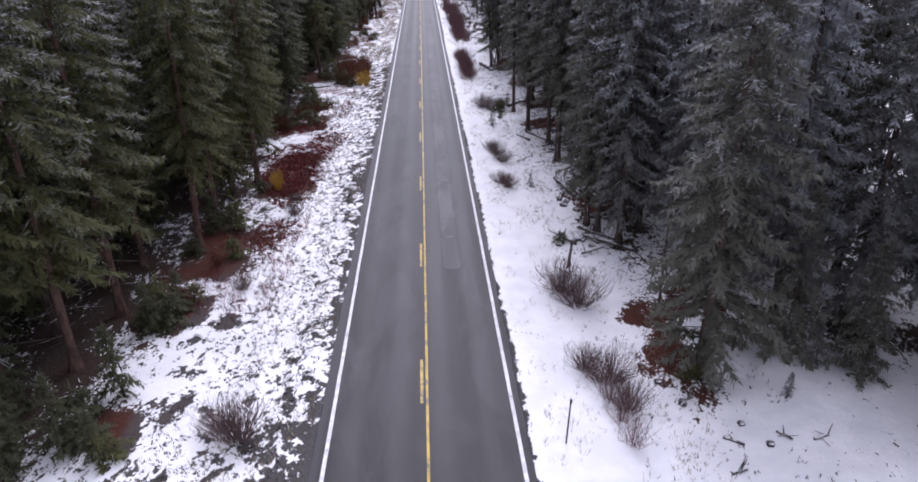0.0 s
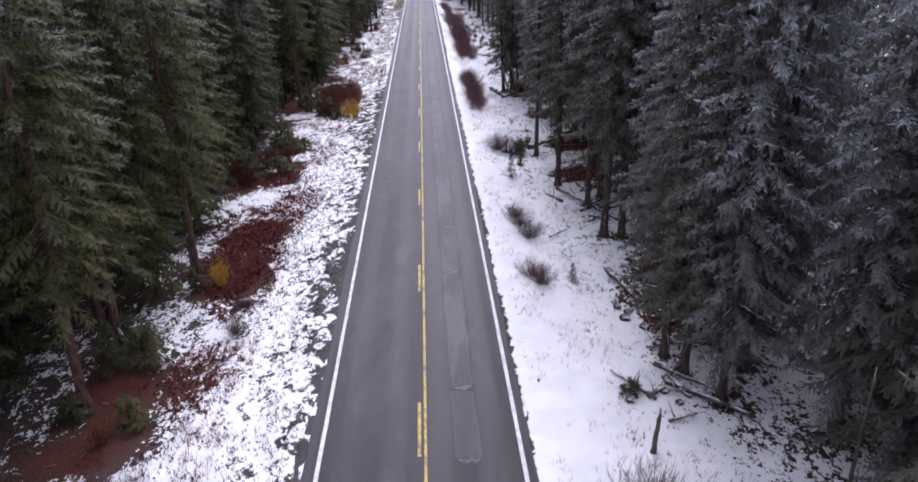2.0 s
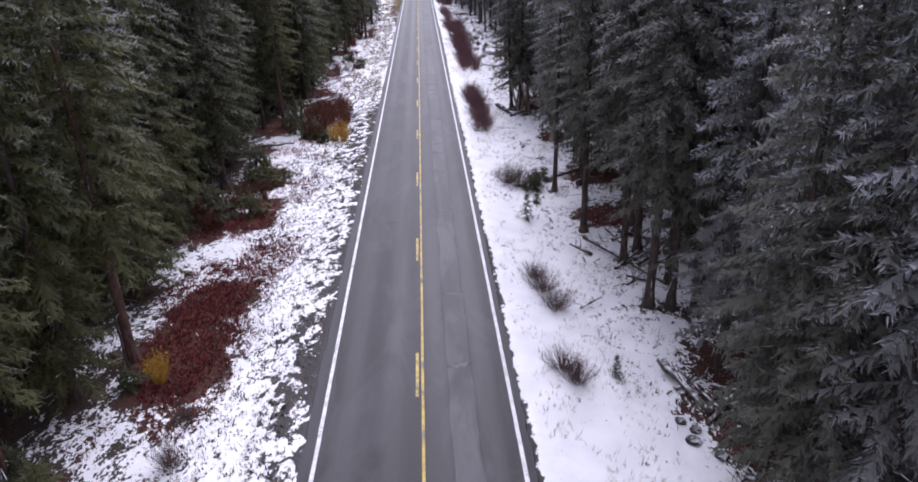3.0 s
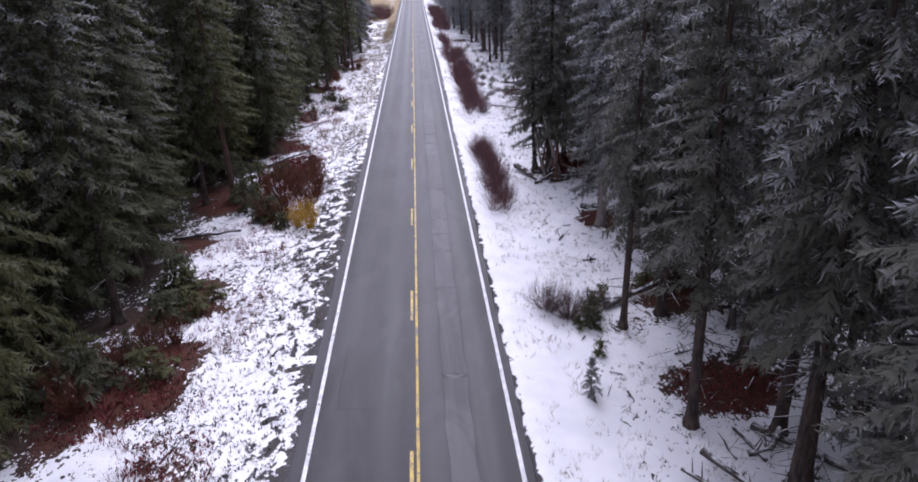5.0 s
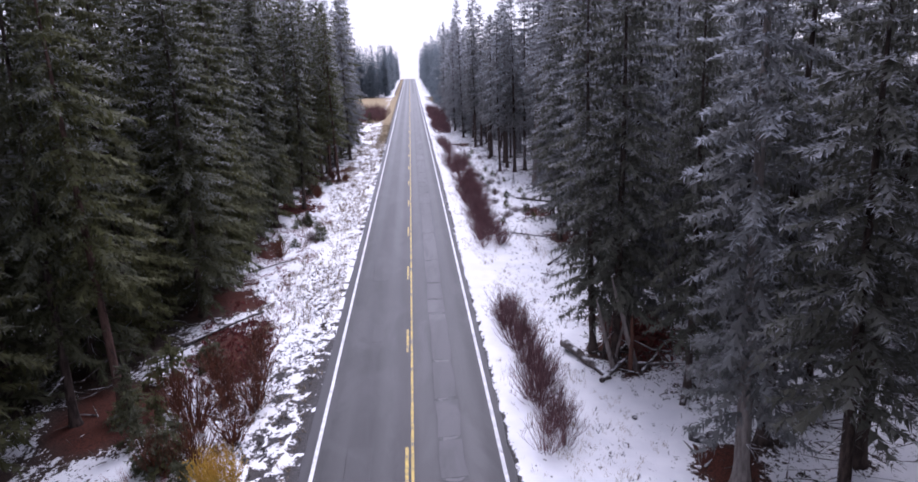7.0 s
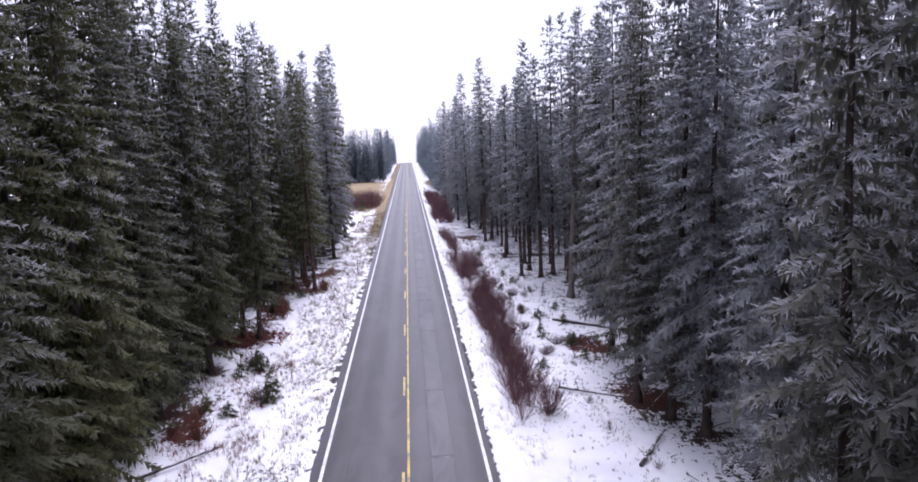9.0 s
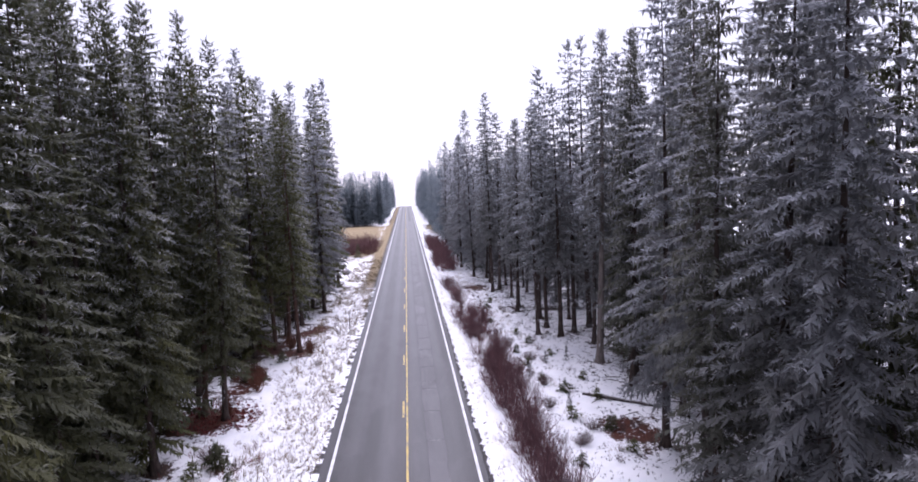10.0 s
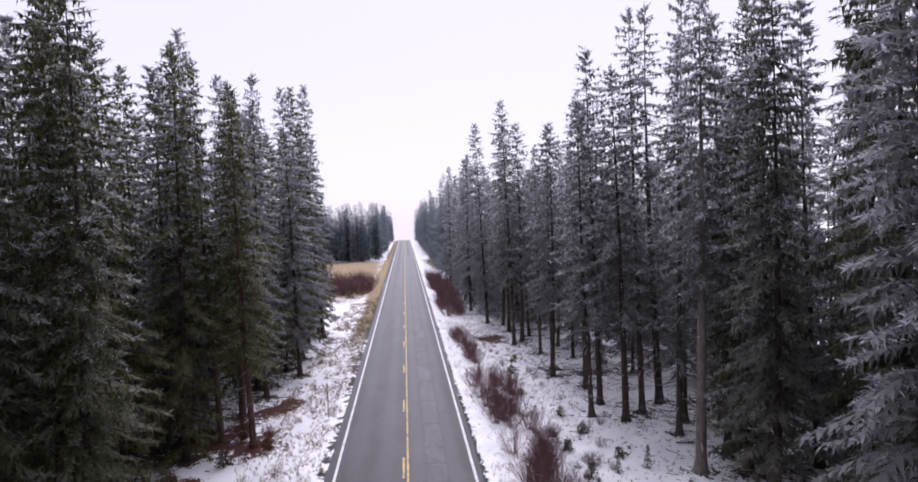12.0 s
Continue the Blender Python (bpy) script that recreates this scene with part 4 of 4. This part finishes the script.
place_all(RED_SHRUBS, willow_rows(), 2)
RUST = [make_shrub(240 + i, 64, 1.7, 0.85, M_RUST, "rust_shrub", "rust-brown shrub holding dry leaves beside the road", M_ORANGE, "rust shrubs by the wood", 0.016, 110) for i in range(2)]
place_all(RUST, [(-7.3, 87.6, 1.35), (-7.0, 90.4, 1.4), (-8.4, 86.2, 1.5), (-7.4, 93.4, 1.25), (-9.2, 88.8, 1.4), (-8.6, 91.6, 1.3), (-7.9, 96.0, 1.1), (-9.8, 86.0, 1.3), (-9.6, 94.0, 1.1), (-10.6, 91.0, 1.2), (-11.8, 69.8, 0.9), (-10.9, 70.4, 0.75), (-12.6, 68.6, 1.0), (-14.0, 66.5, 1.1), (-13.2, 65.4, 0.95), (-12.4, 31.0, 0.8), (-12.0, 36.0, 0.6), (-10.4, 116.0, 0.8), (-10.9, 142.6, 0.8), (-10.4, 140.0, 0.7), (-8.6, 153.0, 0.6), (-8.2, 150.8, 0.75), (-10.2, 153.4, 0.9), (-12.6, 154.6, 0.9), (-11.2, 135.0, 0.9), (-12.0, 144.6, 0.9), (-10.8, 142.0, 0.8)], 3)
GOLD = [make_shrub(250, 60, 1.5, 0.6, M_GOLD, "golden_shrub", "small golden-yellow shrub at the snowy road edge", M_GOLD, "golden shrubs")]
place_all(GOLD, [(-6.6, 83.8, 1.45), (-7.4, 84.4, 1.3), (-10.8, 48.6, 0.9)], 4)


# ---- young conifers ----
def make_sapling(seed, H, R, needles, label, wide=0.2, fill=0.75, gap=0.24):
    crown, trunk, _ = conifer(seed, H, 0.12, R, gap=gap, per=6, core=0.3, step=0.12, wide=wide, fill=fill, trunk_r=0.05, sides=6, dead=0, taper=0.8)
    top = tagged(new("young_spruce"), label, "tree", "young spruces at the wood's edge")
    part("trunk", trunk.mesh("trunk", M_BARK, True), top)
    part("crown", crown.mesh("crown", needles, tip=True), top)
    return top


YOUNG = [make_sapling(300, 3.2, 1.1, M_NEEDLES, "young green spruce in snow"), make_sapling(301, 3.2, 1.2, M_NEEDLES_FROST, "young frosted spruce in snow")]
place_all(YOUNG[:1], [(-12.6, 23.6, 1.0), (-13.6, 20.6, 0.9), (-12.4, 19.9, 0.7), (-13.2, 29.0, 0.9), (-12.5, 30.4, 0.8), (-9.6, 126.4, 0.5), (-8.6, 125.0, 0.4), (-12.2, 69.0, 0.6), (-9.8, 233.0, 1.0), (-13.5, 40.8, 0.8), (-15.5, 20.5, 1.2), (-11.5, 88.0, 1.0), (-10.4, 86.6, 0.8)], 5)
place_all(YOUNG[1:], [(17.0, 23.5, 0.6), (12.3, 22.3, 0.3), (14.7, 21.4, 0.3), (6.8, 64.5, 0.5), (8.0, 47.4, 0.33), (14.6, 31.0, 1.0), (9.0, 140.5, 0.3), (10.8, 143.5, 0.3), (10.2, 133.0, 0.3), (12.5, 144.0, 0.35)], 15)
GROWN = [make_sapling(305, 6.4, 2.0, M_NEEDLES, "half-grown green spruce in snow", 0.3, 1.0, 0.42), make_sapling(306, 6.4, 1.9, M_NEEDLES_DUSTED, "half-grown dark spruce dusted with frost", 0.3, 1.0, 0.42)]
place_all(GROWN[:1], [(-17.1, 23.2, 1.0), (-16.6, 21.2, 1.15), (-15.2, 19.4, 0.75)], 25)
place_all(GROWN[1:], [(15.8, 24.4, 1.15), (20.3, 26.6, 0.8), (19.4, 17.4, 0.8), (18.4, 22.6, 0.95)], 35)


JUNIPER = [make_sapling(310, 1.1, 1.15, M_NEEDLES, "low spreading dark green juniper in snow", 0.42, 1.0), make_sapling(311, 1.0, 1.0, M_NEEDLES_OLIVE, "low olive-green juniper in snow", 0.42, 1.0)]
for bush in JUNIPER:
    bush.name = "juniper_bush"
    tagged(bush, category="shrub", group="low junipers in the snow")
place_all(JUNIPER, [(7.7, 70.0, 1.0), (8.4, 70.8, 1.1), (8.3, 37.8, 0.7), (7.9, 67.6, 0.6), (-12.9, 29.4, 1.3), (-12.0, 31.6, 1.1), (-13.6, 37.4, 1.0), (9.2, 72.2, 0.9), (-12.2, 48.6, 1.0), (-13.6, 66.8, 1.5), (-15.0, 65.6, 1.4),
                    (-9.4, 86.4, 1.4), (-8.8, 84.8, 1.1), (-11.2, 73.0, 1.6), (-12.4, 72.0, 1.8), (-10.2, 74.6, 1.0), (13.4, 73.4, 1.4), (11.8, 73.6, 1.0), (-9.5, 126.5, 1.1), (-10.5, 125.5, 1.0), (-8.0, 120.7, 1.1), (-11.1, 119.9, 0.9), (-9.5, 118.8, 0.7), (-10.0, 128.0, 0.7), (-10.0, 148.8, 0.9), (11.4, 23.0, 0.9), (-9.9, 87.6, 1.1), (-11.2, 90.0, 1.2), (9.8, 139.4, 0.5), (11.6, 146.0, 0.6), (10.8, 150.0, 0.6), (12.6, 139.0, 0.6), (8.6, 160.0, 0.6), (-12.2, 41.6, 1.9), (-13.0, 42.6, 1.7), (-13.4, 30.4, 2.0), (-12.6, 29.0, 1.6), (-11.6, 75.2, 1.6), (-12.8, 75.6, 1.8), (-11.2, 67.6, 1.7), (-12.6, 67.0, 2.0), (-14.2, 68.2, 2.0), (-10.6, 95.2, 1.5), (-11.8, 94.2, 1.8), (-10.2, 86.2, 1.6), (-12.4, 90.6, 1.6), (-10.9, 143.0, 1.5), (-11.4, 37.2, 1.2), (-12.7, 20.7, 1.7), (-11.9, 19.8, 1.2), (-13.9, 21.6, 1.6), (9.8, 131.0, 0.7), (10.6, 136.5, 0.8), (9.3, 143.0, 0.6), (11.4, 129.0, 0.7), (12.2, 134.0, 0.7), (9.0, 147.5, 0.6), (10.2, 154.0, 0.7), (9.0, 168.0, 0.8), (10.0, 172.0, 0.7), (8.6, 124.0, 0.5), (11.8, 125.5, 0.8)], 6)


# ---- dead wood, stones, posts ----
def make_log(a, b, r, label, material=M_DEAD, seed=0, name="fallen_log"):
    rng = np.random.RandomState(seed)
    p, q = np.array(a, float), np.array(b, float)
    soup = Soup()
    ts = np.linspace(0, 1, 7)
    pts = [p + (q - p) * t + (rng.rand(3) - 0.5) * r * 0.5 for t in ts]
    soup.tube(pts, [r * (1 - 0.4 * t) * (0.9 + 0.2 * rng.rand()) for t in ts], 8)
    for k in range(5):
        t = 0.2 + 0.75 * rng.rand()
        c = p + (q - p) * t
        d = (rng.rand(3) - (0.5, 0.5, 0.2)) * 0.9
        soup.tube([c, c + d * 0.5, c + d], [0.03, 0.02, 0.008], 4, False)
    return tagged(new(name, soup.mesh("log", material, True)), label, "log", "dead wood in the snow")


def on(x, y, up=0.1):
    return (x, y, float(land(x, y)) + up)


for i, (a, b, r) in enumerate((
        (on(9.9, 47.7, 0.5), on(10.9, 44.6), 0.2), (on(7.7, 52.8), on(8.9, 53.5, 0.3), 0.05), (on(-13.2, 97.6, 0.2), on(-9.2, 103.1, 0.25), 0.12),
        (on(8.2, 95.4, 0.35), on(9.5, 91.2), 0.24), (on(9.0, 91.0, 0.1), on(10.9, 93.0, 0.4), 0.12), (on(11.6, 135.2), on(15.4, 131.4), 0.13), (on(10.0, 38.2, 0.1), on(12.6, 35.6, 0.2), 0.14),
        (on(9.9, 39.4, 0.1), on(12.2, 37.2, 0.15), 0.1), (on(11.4, 45.6), on(14.5, 41.2, 0.4), 0.16), (on(-15.0, 83.2, 0.1), on(-11.0, 84.0, 0.2), 0.13), (on(9.0, 71.2, 0.15), on(12.2, 72.8, 0.5), 0.18),
        (on(9.5, 60.4, 0.5), on(12.6, 55.2), 0.12), (on(12.0, 62.0, 0.1), on(15.5, 57.0, 0.5), 0.14), (on(10.5, 57.0, 0.1), on(13.5, 60.0, 0.2), 0.1),
        (on(8.8, 120.0), on(12.0, 118.2, 0.1), 0.07), (on(10.2, 110.0), on(12.4, 113.0, 0.2), 0.1), (on(-12.0, 112.0), on(-9.0, 114.5, 0.1), 0.07), (on(12.0, 88.5), on(14.5, 94.0, 0.3), 0.14))):
    make_log(a, b, r, "fallen weathered log half covered in snow", seed=400 + i)


def slash(x0, x1, y0, y1, count, seed):
    """Short dark logs thrown together at the edge of the wood."""
    rng = random.Random(seed)
    for k in range(count):
        x, y, L, az = rng.uniform(x0, x1), rng.uniform(y0, y1), rng.uniform(0.8, 2.4), rng.uniform(-0.9, 0.9) + (1.6 if rng.random() < 0.4 else 0)
        make_log(on(x, y, 0.08), on(x + L * math.cos(az), y + L * math.sin(az), rng.uniform(0.1, 0.45)), rng.uniform(0.05, 0.13), "short dark dead log in a heap on snow", seed=seed + k)


slash(9.8, 11.8, 40.5, 46.5, 16, 600)
slash(9.0, 11.0, 35.5, 39.5, 7, 640)
slash(9.6, 12.5, 55.0, 61.0, 9, 660)
slash(9.4, 11.6, 90.5, 95.0, 8, 680)


def make_snag(x, y, h, r, lean, material, label, seed):
    """A broken upright dead trunk."""
    rng = np.random.RandomState(seed)
    z = float(land(x, y)) - 0.15
    soup = Soup()
    ts = np.linspace(0, 1, 6)
    pts = [np.array((x + lean[0] * t + (rng.rand() - 0.5) * 0.06, y + lean[1] * t, z + h * t)) for t in ts]
    soup.tube(pts, [r * (1.25 if t == 0 else 1 - 0.45 * t) for t in ts[:-1]] + [r * 0.15], 7)
    return tagged(new("broken_snag", soup.mesh("snag", material, True)), label, "dead tree", "broken snags")


make_snag(8.2, 34.0, 1.8, 0.11, (0.3, 0.4), M_DEAD, "dark charred stick leaning out of the snow", 1)
make_snag(10.7, 91.9, 3.4, 0.14, (0.15, 0.5), M_TORN, "broken trunk with torn orange wood", 2)
make_snag(10.0, 92.2, 3.8, 0.13, (-0.9, 0.4), M_BARK_PALE, "leaning pale broken trunk", 3)
make_snag(9.9, 94.0, 4.2, 0.1, (0.5, -0.2), M_DEAD, "thin dead leaning trunk", 4)
make_snag(11.2, 92.4, 5.2, 0.14, (-1.6, -0.6), M_BARK_PALE, "leaning pale broken trunk", 5)
make_snag(10.3, 93.2, 4.6, 0.08, (0.9, 0.3), M_BARK_PALE, "thin pale leaning trunk", 10)
make_snag(11.4, 93.6, 4.0, 0.1, (-0.4, 0.8), M_DEAD, "thin dead leaning trunk", 11)
make_snag(-12.7, 50.0, 3.6, 0.07, (-0.2, 0.4), M_DEAD, "thin dead stem beside the wood", 6)
make_snag(11.7, 28.7, 7.0, 0.075, (0.2, 0.5), M_BARK, "thin bare leaning trunk", 7)
make_snag(14.2, 68.9, 1.3, 0.24, (0.05, 0), M_DEAD, "broken tree stump in snow", 8)
make_snag(-17.0, 164.0, 26.5, 0.16, (0.4, 0.2), M_DEAD, "tall bare dead trunk above the spruces", 9)


def make_stone(x, y, r, seed):
    bm = bmesh.new()
    bmesh.ops.create_icosphere(bm, subdivisions=2, radius=r)
    for v in bm.verts:
        n = noise.noise(v.co * (1.6 / r) + Vector((seed, 0, 0)))
        v.co *= 1 + 0.35 * n
        v.co.z *= 0.7
    me = bpy.data.meshes.new("stone")
    bm.to_mesh(me)
    bm.free()
    me.materials.append(M_ROCK)
    ob = new("stone", me)
    ob.location = (x, y, float(land(x, y)) + r * 0.3)
    return tagged(ob, "grey stone with snow on top lying in the snow", "stone", "stones at the wood's edge")


for i, (x, y, r) in enumerate(((8.3, 37.2, 0.22), (9.7, 43.2, 0.25), (10.0, 43.8, 0.22), (9.6, 44.3, 0.2), (11.5, 85.8, 0.33), (12.2, 85.9, 0.26), (10.4, 42.4, 0.25), (9.9, 23.0, 0.16), (10.4, 21.4, 0.2),
                               (12.2, 20.0, 0.15), (12.8, 18.8, 0.16), (9.8, 37.6, 0.2), (10.2, 36.9, 0.18), (-6.9, 37.0, 0.12), (9.5, 87.5, 0.13))):
    make_stone(x, y, r, i * 7.0)


def make_marker(x, y, h, lean):
    """A thin roadside marker post."""
    soup = Soup()
    z = float(land(x, y))
    soup.tube([(x, y, z - 0.2), (x + lean * 0.5, y, z + h * 0.5), (x + lean, y, z + h)], [0.03, 0.03, 0.028], 6)
    top = tagged(new("marker_post", soup.mesh("post", M_POST)), "thin dark marker post standing in roadside snow", "post", "roadside marker posts")
    cap = Soup()
    cap.tube([(x + lean, y, z + h - 0.16), (x + lean, y, z + h + 0.01)], [0.045, 0.045], 6)
    part("reflector", cap.mesh("reflector", M_DEAD), top)


make_marker(5.2, 19.2, 2.0, 0.1)
make_marker(-5.2, 156.1, 2.3, 0.0)


# ---- slash and fallen twigs ----
def debris():
    rng = np.random.RandomState(17)
    soup = Soup()
    for k in range(1150):
        side = 1 if rng.rand() < 0.68 else -1
        y = 16 + 185 * rng.rand()
        back = -1.0 + 6.5 * rng.rand() if rng.rand() < 0.9 else -3.0 + 2 * rng.rand()
        x = side * (wood_edge(side, y) + back)
        az, L, r = rng.rand() * 6.283, 0.3 + (1.6 if back > -0.3 else 0.4) * rng.rand() ** 2, 0.012 + 0.04 * rng.rand() ** 2
        a = np.array((x, y, float(land(x, y)) + 0.02 + r))
        bx, by = x + L * math.cos(az), y + L * math.sin(az)
        b = np.array((bx, by, float(land(bx, by)) + 0.03 + 0.35 * rng.rand() ** 3))
        soup.tube([a, (a + b) / 2 + (0, 0, 0.05 * rng.rand()), b], [r, r * 0.8, r * 0.4], 4, False)
    tagged(new("forest_debris", soup.mesh("forest_debris", M_DEAD)), "fallen twigs and dead branches scattered over snow", "branches", kind="stuff")


debris()
for i, (x, y, L, az) in enumerate(((10.3, 21.5, 0.7, 0.4), (11.2, 19.3, 0.8, -0.6), (13.3, 19.4, 0.6, -0.9), (14.5, 18.9, 0.7, 0.3), (10.8, 17.5, 0.6, 0.1), (11.0, 67.0, 0.9, 0.2), (8.6, 80.0, 0.6, 1.0), (9.4, 77.0, 0.7, 0.1))):
    make_log(on(x, y, 0.05), on(x + L * math.cos(az), y + L * math.sin(az), 0.07), 0.06, "short broken branch lying in the snow", seed=450 + i, name="broken_branch")


# ---- weeds, grass and leaf litter that nobody could count ----
def tufts(name, places, height, material, label, seed, blades=5, spread=0.07, width=0.022):
    rng = np.random.RandomState(seed)
    n = len(places)
    p = np.repeat(np.asarray(places), blades, 0)
    m = len(p)
    p = p + (rng.rand(m, 2) - 0.5) * spread
    z = land(p[:, 0], p[:, 1]) - 0.02
    root = np.column_stack([p, z])
    az = rng.rand(m) * 6.283
    h = height * (0.5 + rng.rand(m))
    lean = np.column_stack([np.cos(az), np.sin(az)]) * (h * (0.2 + 0.7 * rng.rand(m)))[:, None]
    side = np.column_stack([-np.sin(az), np.cos(az), np.zeros(m)]) * (width * (0.6 + 0.8 * rng.rand(m)))[:, None]
    tip = root + np.column_stack([lean, h])
    v = np.stack([root - side, root + side, tip], 1).reshape(-1, 3)
    tagged(new(name, mesh(name, v, np.arange(len(v)).reshape(-1, 3), material)), label, "grass", kind="stuff")


def verge_places(n, side, a, b, y0, y1, seed, clump=0.45):
    rng = np.random.RandomState(seed)
    x, y = a + (b - a) * rng.rand(n * 4), y0 + (y1 - y0) * rng.rand(n * 4)
    keep = fbm(x * 0.9, y * 0.55, seed + 5) > clump
    return np.column_stack([side * x, y])[keep][:n]


tufts("dark_weeds", verge_places(5200, -1, 4.7, 10.5, 14, 112, 1), 0.09, M_DARKGRASS, "dark dead weeds poking through patchy snow", 1, 5, 0.16, 0.03)
tufts("dry_grass", verge_places(5000, -1, 4.3, 9.5, 14, 230, 2), 0.2, M_STRAW, "dry straw-coloured grass poking through snow", 2, 5, 0.1, 0.012)
tufts("dry_grass", verge_places(5000, 1, 4.3, 11.0, 14, 200, 3, 0.5), 0.22, M_STRAW, "sparse dry grass poking through snow", 3, 4, 0.2, 0.009)
tufts("dark_weeds", verge_places(4200, 1, 7.5, 14.5, 14, 215, 4), 0.13, M_DARKGRASS, "dark weeds and twigs at the wood's edge", 4, 4, 0.16, 0.02)


tufts("dry_grass", verge_places(4500, -1, 4.4, 9.0, 100, 225, 12, 0.47), 0.26, M_STRAW, "pale dry grass standing in roadside snow", 12, 5, 0.16, 0.012)
tufts("red_stems", verge_places(3600, -1, 7.5, 12.5, 30, 130, 6, 0.5), 0.3, M_RED, "thin dark red stems standing in patchy snow", 6, 5, 0.2, 0.010)


def litter_places():
    rng = np.random.RandomState(8)
    out = []
    for x, y, rx, ry in [LITTER[i] for i in (0, 0, 6, 11, 12, 16, 18)]:
        k = int(260 * rx * ry / 4)
        t, r = rng.rand(k) * 6.283, np.sqrt(rng.rand(k)) * 1.15
        out.append(np.column_stack([x + rx * r * np.cos(t), y + ry * r * np.sin(t)]))
    return np.concatenate(out)


def speckle_places():
    rng = np.random.RandomState(14)
    out = []
    for x, y, rx, ry in SPECKLE[1:]:
        k = int(300 * rx * ry / 4)
        t, r = rng.rand(k) * 6.283, np.sqrt(rng.rand(k)) * 1.1
        out.append(np.column_stack([x + rx * r * np.cos(t), y + ry * r * np.sin(t)]))
    return np.concatenate(out)


tufts("red_groundcover", speckle_places(), 0.12, M_RED, "dark red leaves and stems showing through thin snow", 15, 5, 0.25, 0.035)
tufts("red_groundcover", litter_places(), 0.13, M_RED, "low red-brown groundcover and fallen leaves", 9, 6, 0.22, 0.035)
